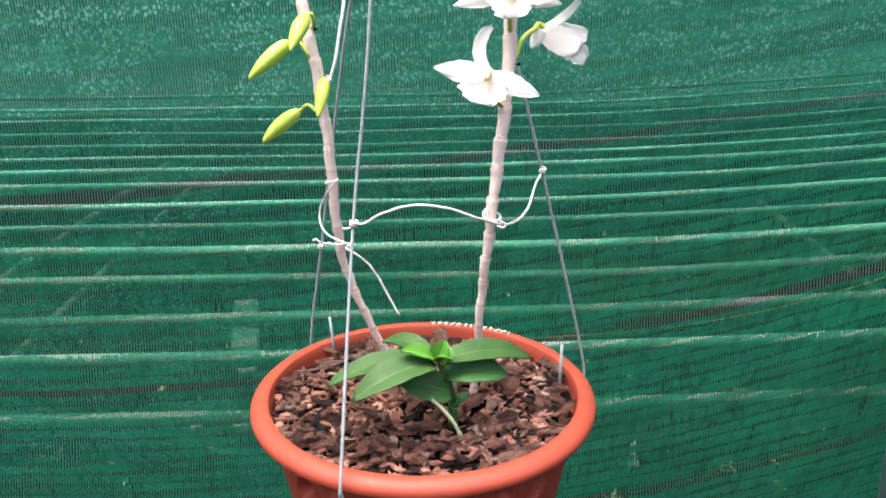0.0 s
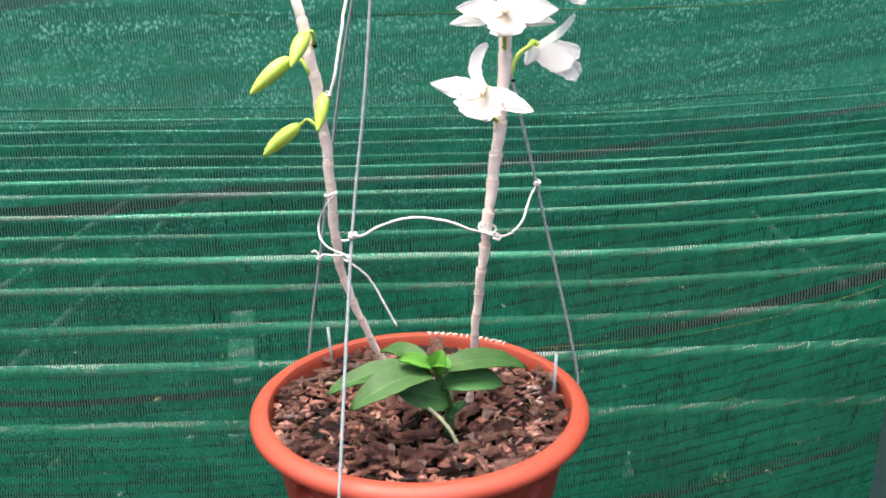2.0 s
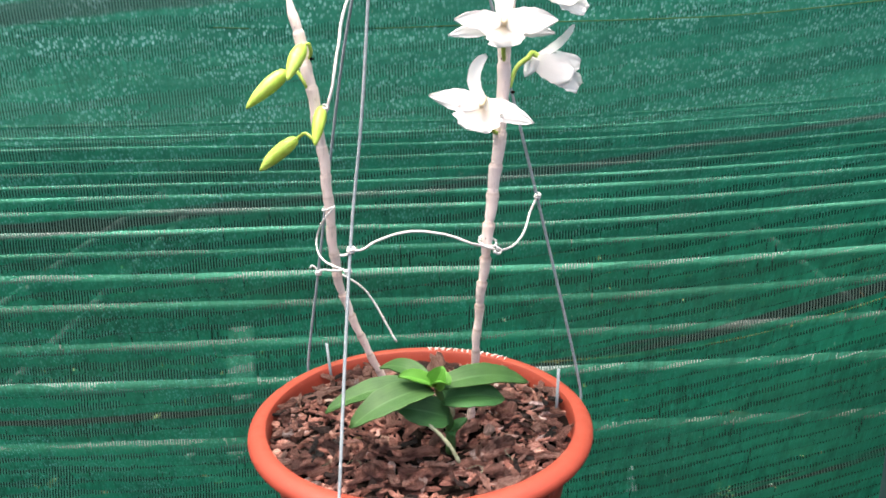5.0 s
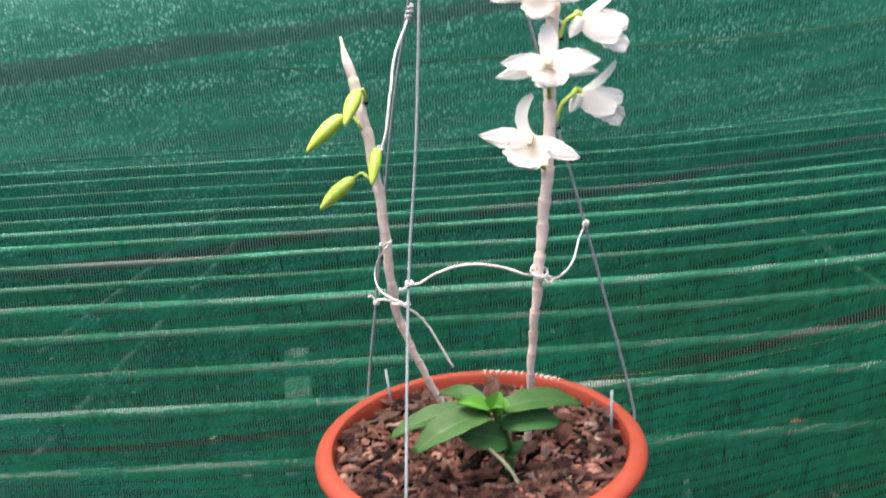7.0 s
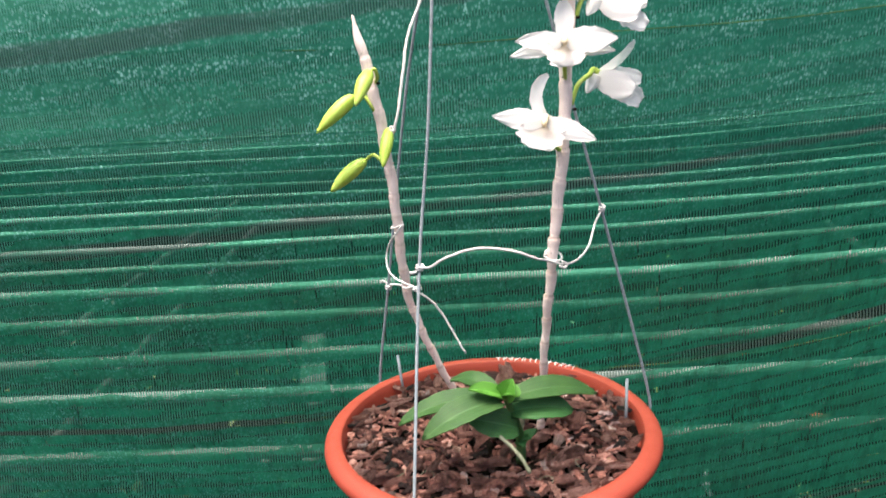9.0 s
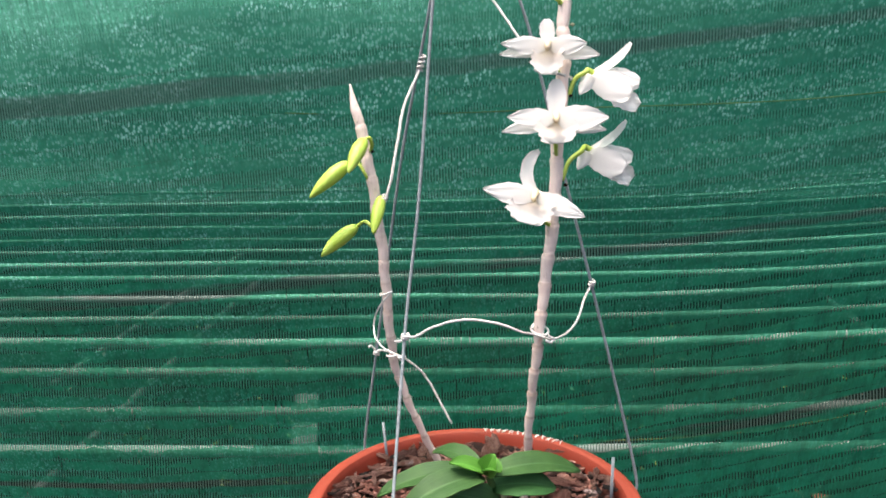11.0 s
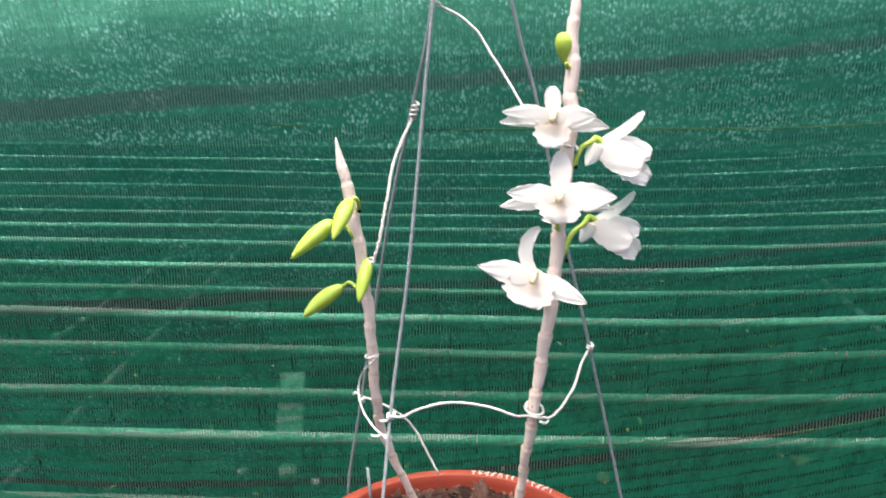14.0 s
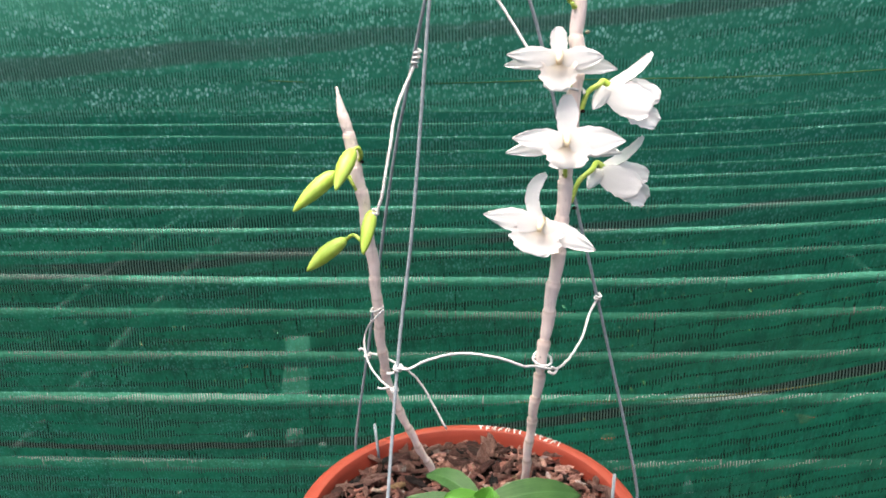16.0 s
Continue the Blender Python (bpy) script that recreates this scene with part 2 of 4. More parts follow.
def make_twine():
    n = Nodes("cotton_twine")
    w = n.add("ShaderNodeTexWave", Scale=420.0, Distortion=1.5)
    n.link(n.t.nodes.new("ShaderNodeTexCoord").outputs["Object"], w.inputs["Vector"])
    c = n.mix(w.outputs[1], (0.62, 0.57, 0.54), (0.84, 0.81, 0.78))
    n.bump(w.outputs[1], 0.5, 0.0008)
    return n.base(c, 0.85, spec=0.2)


def make_rail():
    """Weathered paint, each rail a little different; dull and dusty along stretches of its length."""
    n = Nodes("weathered_grey_rail")
    each = n.ramp(n.t.nodes.new("ShaderNodeObjectInfo").outputs["Random"], [(0.0, (0.18, 0.17, 0.155)), (0.3, (0.32, 0.315, 0.30)), (0.6, (0.46, 0.46, 0.45)), (1.0, (0.60, 0.60, 0.58))])
    dull = n.ramp(n.noise(3.2, 4, 0.6, stretch=(1, 3, 3)), [(0.44, (0, 0, 0)), (0.68, (0.6, 0.6, 0.6))])
    c = n.mix(dull, each, (0.12, 0.11, 0.10))
    c = n.mix(n.ramp(n.noise(60, 4, 0.7, stretch=(0.3, 2, 2)), [(0.5, (0, 0, 0)), (0.75, (0.5, 0.5, 0.5))]), c, (0.20, 0.15, 0.12))
    n.bump(n.noise(200, 3), 0.15, 0.0006)
    return n.base(c, 0.55)


# open strips in the knit: height of the middle at x = 0, half width, share left open, widening to the left
STRIPS = ((1.508, 0.0080, 0.01, 0.7), (1.302, 0.0070, 0.22, 0.7), (1.036, 0.0085, 0.45, -0.60), (0.735, 0.0110, 0.80, 0.3))
CORD = [(0.05, 0.5, 1.012), (0.239, 0.5, 1.022), (0.368, 0.5, 1.038), (0.476, 0.5, 1.061), (0.552, 0.5, 1.084), (0.62, 0.5, 1.108), (0.80, 0.5, 1.18)]
ROW = 0.0205      # from one chain of stitches to the next
THREAD = 0.0031   # from one upright thread to the next


def make_net():
    n = Nodes("green_knitted_shade_net")
    uv = n.t.nodes.new("ShaderNodeUVMap")
    uv.uv_map = "weave"
    uvo = uv.outputs[0]
    sep = n.t.nodes.new("ShaderNodeSeparateXYZ")
    n.link(uvo, sep.inputs[0])
    u, v = sep.outputs[0], sep.outputs[1]
    wob = n.noise(7, 3, coord=uvo)
    vv = n.math("ADD", v, n.math("MULTIPLY", n.math("SUBTRACT", wob, 0.5), 0.016))
    # the upper part differs: slits closed, more flecks, a bluer green
    lift = n.math("SUBTRACT", n.math("ADD", v, n.math("MULTIPLY", u, 0.14)), 1.0, clamp=True)
    high = n.ramp(n.math("ADD", lift, n.math("MULTIPLY", n.math("SUBTRACT", n.noise(9, 3, coord=uvo), 0.5), 0.10)), [(0.20, (0,) * 3), (0.46, (1,) * 3)])
    # rows of upright slits between the threads, of uneven length
    rows = n.math("MULTIPLY", vv, 1 / ROW)
    f = n.math("ABSOLUTE", n.math("SUBTRACT", n.math("FRACT", rows), 0.5))
    # the threads draw together towards the top
    uu = n.math("MULTIPLY", u, n.math("ADD", 1.0, n.math("MULTIPLY", n.math("SUBTRACT", v, 1.3), 0.43)))
    uu = n.math("MULTIPLY", n.math("ADD", uu, n.math("MULTIPLY", wob, 0.0012)), 1 / THREAD)
    th = n.math("FRACT", uu)
    rnd = n.t.nodes.new("ShaderNodeTexWhiteNoise")
    rnd.noise_dimensions = "2D"
    ids = n.t.nodes.new("ShaderNodeCombineXYZ")
    n.link(n.math("FLOOR", uu), ids.inputs[0])
    n.link(n.math("FLOOR", rows), ids.inputs[1])
    n.link(ids.outputs[0], rnd.inputs["Vector"])
    patchy = n.ramp(n.noise(11, 4, coord=uvo, stretch=(1, 3.5, 1)), [(0.37, (0.0,) * 3), (0.47, (0.42,) * 3), (0.66, (1.35,) * 3)])
    patchy = n.math("MULTIPLY", patchy, n.math("SUBTRACT", 0.95, n.math("MULTIPLY", u, 0.65)))
    shift = n.t.nodes.new("ShaderNodeTexWhiteNoise")
    shift.noise_dimensions = "1D"
    n.link(n.math("FLOOR", uu), shift.inputs["W"])
    fs = n.math("ABSOLUTE", n.math("SUBTRACT", n.math("FRACT", n.math("ADD", rows, n.math("MULTIPLY", shift.outputs["Value"], 0.09))), 0.55))
    even = n.math("ADD", n.math("MULTIPLY", n.noise(38, 1, coord=uvo), 0.34), n.math("MULTIPLY", rnd.outputs["Value"], 0.11))
    reach = n.math("MULTIPLY", patchy, n.math("ADD", 0.04, n.math("MULTIPLY", even, 1.2)))
    in_row = n.math("LESS_THAN", fs, reach)
    slot = n.math("MULTIPLY", in_row, n.math("GREATER_THAN", th, 0.58))
    pale = n.math("MULTIPLY", in_row, n.math("LESS_THAN", th, 0.44))
    # a few long ladders where a thread has run
    ladder = n.math("MULTIPLY", n.math("GREATER_THAN", n.noise(240, 0, coord=uvo, stretch=(1, 0.06, 1)), 0.755), n.math("GREATER_THAN", th, 0.40))
    slot = n.math("MAXIMUM", slot, n.math("MULTIPLY", ladder, n.math("SUBTRACT", 1.0, high)))
    slot = n.math("MULTIPLY", slot, n.ramp(n.math("SUBTRACT", v, 1.0, clamp=True), [(0.52, (1,) * 3), (0.56, (0.12,) * 3)]))
    line = n.math("MULTIPLY", n.math("LESS_THAN", f, 0.035), n.math("MULTIPLY", n.ramp(n.noise(13, 3, coord=uvo, stretch=(1, 4, 1)), [(0.38, (0.06,) * 3), (0.62, (0.62,) * 3)]), n.math("SUBTRACT", 1.0, n.math("MULTIPLY", high, 0.65))))
    # open strips
    strip, clear_strip = None, None
    for mid, half, share, slope in STRIPS:
        widen = n.math("SUBTRACT", 0.95, n.math("MULTIPLY", u, slope))
        g = n.math("MULTIPLY", n.math("SUBTRACT", n.math("MULTIPLY", widen, half * 1.2), n.math("ABSOLUTE", n.math("SUBTRACT", vv, mid))), 1 / (half * 0.45), clamp=True)
        o = n.math("MULTIPLY", g, share)
        strip = g if strip is None else n.math("MAXIMUM", strip, g)
        clear_strip = o if clear_strip is None else n.math("MAXIMUM", clear_strip, o)
    clear_strip = n.math("MULTIPLY", clear_strip, n.math("SUBTRACT", 0.9, n.math("MULTIPLY", u, 0.9), clamp=True))
    torn = n.ramp(n.noise(7, 3, coord=uvo, stretch=(0.6, 5, 1)), [(0.37, (0.0,) * 3), (0.49, (1, 1, 1))])
    strip = n.math("MULTIPLY", strip, n.math("MAXIMUM", n.math("MULTIPLY", torn, n.math("SUBTRACT", 1.0, n.math("MULTIPLY", high, 0.35))), n.math("MULTIPLY", high, 0.45)))
    # small spots between the tapes, taller than wide: part open, part painted pale
    light_fleck = None
    for size, thick in ((0.0045, 0.27), (0.0030, 0.27)):
        dots = n.add("ShaderNodeTexVoronoi", Scale=1 / size, Randomness=1.0)
        dots.voronoi_dimensions = "2D"
        squash = n.add("ShaderNodeMapping", Scale=(1, 0.62, 1))
        n.link(uvo, squash.inputs[0])
        n.link(squash.outputs[0], dots.inputs["Vector"])
        pick = n.t.nodes.new("ShaderNodeSeparateXYZ")
        n.link(dots.outputs["Color"], pick.inputs[0])
        spot = n.math("MULTIPLY", n.ramp(dots.outputs["Distance"], [(thick * 0.55, (1,) * 3), (thick * 1.25, (0,) * 3)]), n.ramp(pick.outputs[0], [(0.22, (0,) * 3), (0.95, (1,) * 3)]))
        light_fleck = spot if light_fleck is None else n.math("MAXIMUM", light_fleck, spot)
    loose = n.ramp(n.noise(15, 5, 0.6, coord=uvo, stretch=(1, 2.6, 1)), [(0.36, (0.10,) * 3), (0.50, (0.55,) * 3), (0.64, (1.15,) * 3)])
    loose = n.math("MULTIPLY", loose, n.math("SUBTRACT", 1.0, n.math("MULTIPLY", u, 0.10)))
    light_fleck = n.math("MULTIPLY", light_fleck, n.math("MULTIPLY", loose, n.math("ADD", n.math("SUBTRACT", 0.28, n.math("MULTIPLY", u, 0.4), clamp=True), n.math("MULTIPLY", high, 0.70))))
    # share of light that passes straight through
    streak = n.noise(420, 2, 0.6, coord=uvo, stretch=(1, 0.06, 1))
    wave = n.math("MULTIPLY", n.math("SUBTRACT", n.noise(4, 3, coord=uvo, stretch=(1, 2.5, 1)), 0.5), 0.09)
    slack = n.ramp(n.math("ADD", lift, wave), [(0.0, (0.17,) * 3), (0.18, (0.48,) * 3), (0.30, (0.50,) * 3), (0.41, (0.26,) * 3), (0.475, (0.18,) * 3)])
    slack = n.math("ADD", slack, n.ramp(n.math("ADD", n.math("SUBTRACT", v, 1.0, clamp=True), wave), [(0.50, (0,) * 3), (0.525, (0.05,) * 3), (0.56, (0.22,) * 3), (0.585, (0.60,) * 3), (0.63, (1.0,) * 3)]))
    slack = n.math("MULTIPLY", slack, 2.0)
    slack = n.math("MULTIPLY", slack, n.math("SUBTRACT", 1.03, n.math("MULTIPLY", u, 0.32)))
    cell = n.t.nodes.new("ShaderNodeTexWhiteNoise")
    cell.noise_dimensions = "1D"
    n.link(n.math("FLOOR", rows), cell.inputs["W"])
    slack = n.math("MULTIPLY", slack, n.math("ADD", 0.7, n.math("MULTIPLY", cell.outputs["Value"], 0.6)))
    thin = n.math("MULTIPLY", slack, n.math("ADD", 0.03, n.math("MULTIPLY", streak, 0.32)))
    clear = n.math("ADD", thin, n.math("MULTIPLY", n.math("MULTIPLY", light_fleck, high), 0.42), clamp=True)
    clear = n.math("MULTIPLY", clear, n.math("SUBTRACT", 1.0, n.math("MULTIPLY", line, 0.9)))
    shut = n.math("MULTIPLY", slot, high)
    gap = n.math("MULTIPLY", slot, n.math("SUBTRACT", 0.28, n.math("MULTIPLY", high, 0.28)))
    clear = n.math("MAXIMUM", n.math("MULTIPLY", clear, n.math("SUBTRACT", 1.0, n.math("MULTIPLY", shut, 0.9))), gap)
    thread = n.math("LESS_THAN", th, 0.42)
    open_part = n.math("MULTIPLY", n.math("SUBTRACT", 1.0, n.math("MULTIPLY", thread, 0.92)), clear_strip)
    mixed = n.t.nodes.new("ShaderNodeMix")
    n.link(strip, mixed.inputs[0])
    n.link(clear, mixed.inputs[2])
    n.link(open_part, mixed.inputs[3])
    clear = mixed.outputs[0]
    tone = n.noise(5, 5, coord=uvo, stretch=(1, 4, 1))
    green = n.mix(n.ramp(tone, [(0.32, (0,) * 3), (0.68, (1,) * 3)]), (0.009, 0.094, 0.048), (0.020, 0.232, 0.118))
    green = n.mix(n.math("MULTIPLY", n.ramp(streak, [(0.40, (0,) * 3), (0.62, (1,) * 3)]), 0.62), green, (0.021, 0.255, 0.145))
    hair = n.ramp(n.noise(520, 1, 0.5, coord=uvo, stretch=(1, 0.13, 1)), [(0.57, (0,) * 3), (0.68, (0.75,) * 3)])
    green = n.mix(n.math("MULTIPLY", hair, n.ramp(n.noise(6, 4, coord=uvo, stretch=(1, 2, 1)), [(0.38, (0.15,) * 3), (0.62, (1,) * 3)])), green, (0.030, 0.30, 0.19))
    # dark mottling at random, weaker in the upper part
    mottle = n.ramp(n.noise(55, 4, 0.7, coord=uvo, stretch=(1, 0.35, 1)), [(0.50, (0,) * 3), (0.64, (0.56,) * 3)])
    green = n.mix(n.math("MULTIPLY", mottle, n.math("SUBTRACT", 1.0, n.math("MULTIPLY", high, 0.5))), green, (0.006, 0.070, 0.040))
    # long soft bands, some rows darker than others, stronger in the upper part
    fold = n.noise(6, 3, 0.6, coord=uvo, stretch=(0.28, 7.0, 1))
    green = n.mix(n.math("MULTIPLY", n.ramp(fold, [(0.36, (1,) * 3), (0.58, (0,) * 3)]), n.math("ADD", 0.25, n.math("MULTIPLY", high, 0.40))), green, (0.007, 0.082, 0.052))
    # dust and faded patches
    green = n.mix(n.ramp(n.noise(3.2, 6, 0.7, coord=uvo, stretch=(1, 1.6, 1)), [(0.42, (0,) * 3), (0.68, (0.45,) * 3)]), green, (0.034, 0.124, 0.072))
    lint = n.math("MULTIPLY", n.ramp(n.noise(170, 2, 0.6, coord=uvo, stretch=(1, 0.45, 1)), [(0.66, (0,) * 3), (0.74, (0.8,) * 3)]), n.ramp(n.noise(5, 4, coord=uvo), [(0.46, (0.05,) * 3), (0.66, (1,) * 3)]))
    green = n.mix(lint, green, n.mix(n.noise(9, 2, coord=uvo), (0.16, 0.30, 0.09), (0.36, 0.46, 0.40)))
    green = n.mix(n.math("MULTIPLY", high, 0.45), green, (0.018, 0.165, 0.120))
    # light glinting in the spots is painted on as a pale colour
    green = n.mix(n.math("MULTIPLY", light_fleck, 0.80), green, (0.23, 0.56, 0.50))
    green = n.mix(n.math("MULTIPLY", pale, n.math("ADD", n.math("SUBTRACT", 0.20, n.math("MULTIPLY", u, 0.5), clamp=True), n.math("MULTIPLY", high, 0.15))), green, (0.095, 0.32, 0.23))
    green = n.mix(line, green, (0.026, 0.048, 0.033))
    # the darkness seen through the slits is partly painted on as near black
    green = n.mix(n.math("MULTIPLY", slot, n.math("SUBTRACT", 0.86, n.math("MULTIPLY", high, 0.40))), green, (0.004, 0.016, 0.011))
    # gaps between the strip threads are painted dark for the view through them
    bare = n.mix(thread, n.mix(high, (0.005, 0.016, 0.012), (0.030, 0.078, 0.064)), n.mix(high, (0.105, 0.165, 0.130), (0.085, 0.175, 0.142)))
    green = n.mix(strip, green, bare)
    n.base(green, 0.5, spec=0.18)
    n.bump(streak, 0.3, 0.0006)
    tr = n.t.nodes.new("ShaderNodeBsdfTranslucent")
    n.link(green, tr.inputs[0])
    body = n.add("ShaderNodeMixShader", Fac=0.30)
    n.link(n.bsdf.outputs[0], body.inputs[1])
    n.link(tr.outputs[0], body.inputs[2])
    hole = n.t.nodes.new("ShaderNodeBsdfTransparent")
    tint = n.mix(light_fleck, (0.30, 1.0, 0.68), (0.52, 0.98, 0.88))
    n.link(n.mix(n.math("MAXIMUM", strip, n.math("MULTIPLY", slot, n.math("SUBTRACT", 1.0, high))), tint, (0.85, 1.0, 0.94)), hole.inputs[0])
    mx = n.t.nodes.new("ShaderNodeMixShader")
    n.link(clear, mx.inputs[0])
    n.link(body.outputs[0], mx.inputs[1])
    n.link(hole.outputs[0], mx.inputs[2])
    n.link(mx.outputs[0], n.out.inputs[0])
    return n.mat


M_POT = make_terracotta()
M_BARK, M_BARK_REST = make_bark(False), make_bark(True)
M_CANE = make_cane()
M_PETAL = make_petal()
M_LIP = make_lip()
M_COLUMN = make_plain("column_cream", (0.88, 0.80, 0.54), (0.87, 0.70, 0.58), 260, 0.5, through=(0.95, 0.85, 0.55), share=0.3)
M_BUD = make_plain("bud_green", (0.43, 0.61, 0.06), (0.56, 0.75, 0.15), 140, 0.42, stretch=(1.5, 1.5, 0.4), bump=0.15, through=(0.5, 0.6, 0.05), share=0.15)
M_STALK = make_plain("stalk_green", (0.33, 0.46, 0.05), (0.48, 0.60, 0.12), 160, 0.45)
M_LEAF = make_leaf("leaf_green", (0.028, 0.078, 0.020), (0.055, 0.124, 0.032), (0.15, 0.31, 0.05))
M_LEAF_YOUNG = make_leaf("leaf_young", (0.070, 0.22, 0.025), (0.115, 0.30, 0.040), (0.22, 0.46, 0.05))
M_LEAF_OLD = make_leaf("leaf_dark", (0.025, 0.09, 0.025), (0.045, 0.14, 0.035), (0.08, 0.25, 0.04))
M_ROOT = make_plain("pale_root", (0.11, 0.13, 0.07), (0.25, 0.25, 0.17), 180, 0.7)
M_WIRE = make_plain("galvanised_wire", (0.20, 0.225, 0.24), (0.33, 0.365, 0.385), 300, 0.6, bump=0.1, spec=0.2)
M_TWINE = make_twine()
M_INK = make_plain("white_marker", (0.60, 0.50, 0.46), (0.82, 0.78, 0.75), 200, 0.6)
M_SHADE_SCAR = make_plain("shade_gap_and_scar", (0.005, 0.004, 0.0035), (0.020, 0.012, 0.009), 140, 0.95, bump=0.8, dist=0.003, spec=0.05)
M_NET = make_net()
M_RAIL = make_rail()
M_STEEL = make_plain("grey_blue_paint", (0.05, 0.085, 0.09), (0.09, 0.13, 0.135), 30, 0.5)
M_DARK_STRIP = make_plain("dark_backing", (0.006, 0.014, 0.009), (0.020, 0.034, 0.024), 3.0, 0.9, detail=8, spec=0.1)
M_RAIL_DARK = make_plain("dull_grey_brace", (0.02, 0.02, 0.019), (0.13, 0.13, 0.125), 26, 0.7)
M_POST = make_plain("worn_white_paint", (0.06, 0.06, 0.055), (0.24, 0.24, 0.23), 40, 0.6)
# ground near black: the shade behind the net is put into its colour
M_GROUND = make_plain("ground_shade_black", (0.003, 0.005, 0.004), (0.012, 0.016, 0.012), 3.0, 1.0, bump=0.6, dist=0.02, detail=8, spec=0.0)
M_BACK_FLAKES = make_plain("backdrop_flake", (0.012, 0.026, 0.014), (0.035, 0.060, 0.028), 4.0, 0.7)
M_YELLOW = make_plain("yellow_thread", (0.22, 0.17, 0.04), (0.36, 0.28, 0.09), 120, 0.7)
M_CLAY = make_plain("broken_clay", (0.30, 0.08, 0.04), (0.42, 0.14, 0.08), 40, 0.8)
M_STONE = make_plain("pale_concrete", (0.16, 0.15, 0.14), (0.36, 0.34, 0.32), 25, 0.9, bump=0.5, dist=0.003)
M_LABEL = make_plain("white_plastic", (0.74, 0.76, 0.76), (0.82, 0.83, 0.82), 60, 0.5)
M_WEED = make_plain("weed_leaf", (0.11, 0.17, 0.05), (0.30, 0.33, 0.16), 30, 0.6, through=(0.2, 0.28, 0.06))
M_CORD = make_plain("yellow_green_cord", (0.02, 0.10, 0.03), (0.08, 0.18, 0.05), 40, 0.7)
M_WALL = make_plain("pale_back_wall", (0.48, 0.50, 0.48), (0.80, 0.81, 0.78), 2.2, 0.85, bump=0.3, dist=0.004, detail=8)

# ---- ground ----
bm = bmesh.new()
bmesh.ops.create_grid(bm, x_segments=40, y_segments=40, size=60)
for vtx in bm.verts:
    vtx.co.z = 0.03 * noise.noise(vtx.co * 0.4)
ground = part("ground", bm, M_GROUND, None)
tagged(ground, "nursery ground, coloured near black in place of its shade", "ground", kind="structure")

# leaves and weeds on the ground behind the net
M_LITTER = Nodes("leaf_litter")
_r = M_LITTER.t.nodes.new("ShaderNodeNewGeometry").outputs["Random Per Island"]
M_LITTER = M_LITTER.base(M_LITTER.mix(M_LITTER.noise(60, 3), M_LITTER.ramp(_r, [(0.0, (0.05, 0.035, 0.02)), (0.35, (0.10, 0.22, 0.03)), (0.6, (0.30, 0.34, 0.06)), (0.8, (0.50, 0.36, 0.18)), (0.9, (0.40, 0.13, 0.07)), (1.0, (0.75, 0.74, 0.68))]), (0.10, 0.12, 0.05)), 0.8)
rng = random.Random(11)
bm = bmesh.new()
for k in range(1500):
    x, y = rng.uniform(-2.6, 2.6), 0.8 + 3.5 * rng.random() ** 0.8
    if noise.noise((x * 1.7, y * 1.7, 4)) < rng.uniform(-0.25, 0.30):
        continue
    ln = rng.uniform(0.012, 0.045)
    m = Matrix.Translation((x, y, 0.045 + rng.uniform(0.0, 0.05))) @ Euler((rng.gauss(0, 0.5), rng.gauss(0, 0.5), rng.uniform(0, 6.3))).to_matrix().to_4x4()
    mid = [(ln * 0.45, ln * 0.20, 0.004), (ln, 0, 0), (ln * 0.45, -ln * 0.20, 0.004), (ln * 0.45, 0, -0.002), (0, 0, 0)]
    a, b, c, d, e = [bm.verts.new(m @ Vector(p)) for p in mid]
    for tri in ((e, d, a), (a, d, b), (e, c, d), (c, b, d)):
        bm.faces.new(tri)
tagged(part("fallen_leaves", bm, M_LITTER, None, smooth=False), "fallen leaves and small weeds scattered over the ground", "leaf litter", kind="stuff")

# small things lying on the ground behind the net
def shard(at, size, turn, seed):
    """A curved piece of a broken clay pot."""
    ob = thing("clay_shard", at, "broken orange-red clay shard lying on the ground", "shard", "clay shards")
    bm = bmesh.new()
    blade(bm, (-size / 2, 0, 0.006), (1, 0, 0.10), (0, -0.35, 1), size, size * 0.75, lambda t: 0.55 + 0.4 * math.sin(2.6 * t + seed), cup=-0.16, ruffle=0.003, seed=seed, nu=7, nv=3, thick=0.007, curl=-0.3)
    bmesh.ops.transform(bm, verts=bm.verts, matrix=Matrix.Translation(at) @ Matrix.Rotation(turn, 4, "Z"))
    part("sherd", bm, M_CLAY, ob, smooth=False)


shard((0.40, 2.03, 0.035), 0.058, 0.9, 0.4)
shard((1.12, 2.20, 0.035), 0.070, 0.1, 1.7)
shard((1.05, 2.23, 0.035), 0.032, 2.0, 2.9)


def stone(at, size, flat, seed, label):
    ob = thing("stone", at, label, "stone", "stones behind the net")
    bm = bmesh.new()
    bmesh.ops.create_cube(bm, size=1.0)
    bmesh.ops.bevel(bm, geom=bm.edges[:], offset=0.12, segments=2, affect="EDGES")
    for v in bm.verts:
        v.co *= 1 + 0.10 * noise.noise(v.co * 2.1 + Vector((seed, 0, 0)))
    bmesh.ops.transform(bm, verts=bm.verts, matrix=Matrix.Translation((at[0], at[1], at[2] + size * flat / 2)) @ Matrix.Rotation(seed, 4, "Z") @ Matrix.Diagonal((size, size * 0.8, size * flat, 1)))
    part("rock", bm, M_STONE, ob)


stone((-0.67, 1.95, 0.02), 0.060, 1.0, 0.15, "pale grey concrete lump standing on the ground")
stone((-0.84, 1.98, 0.02), 0.034, 0.6, 1.1, "small grey stone lying on the ground")
stone((-0.57, 1.93, 0.02), 0.030, 0.8, 2.2, "small grey stone lying on the ground")
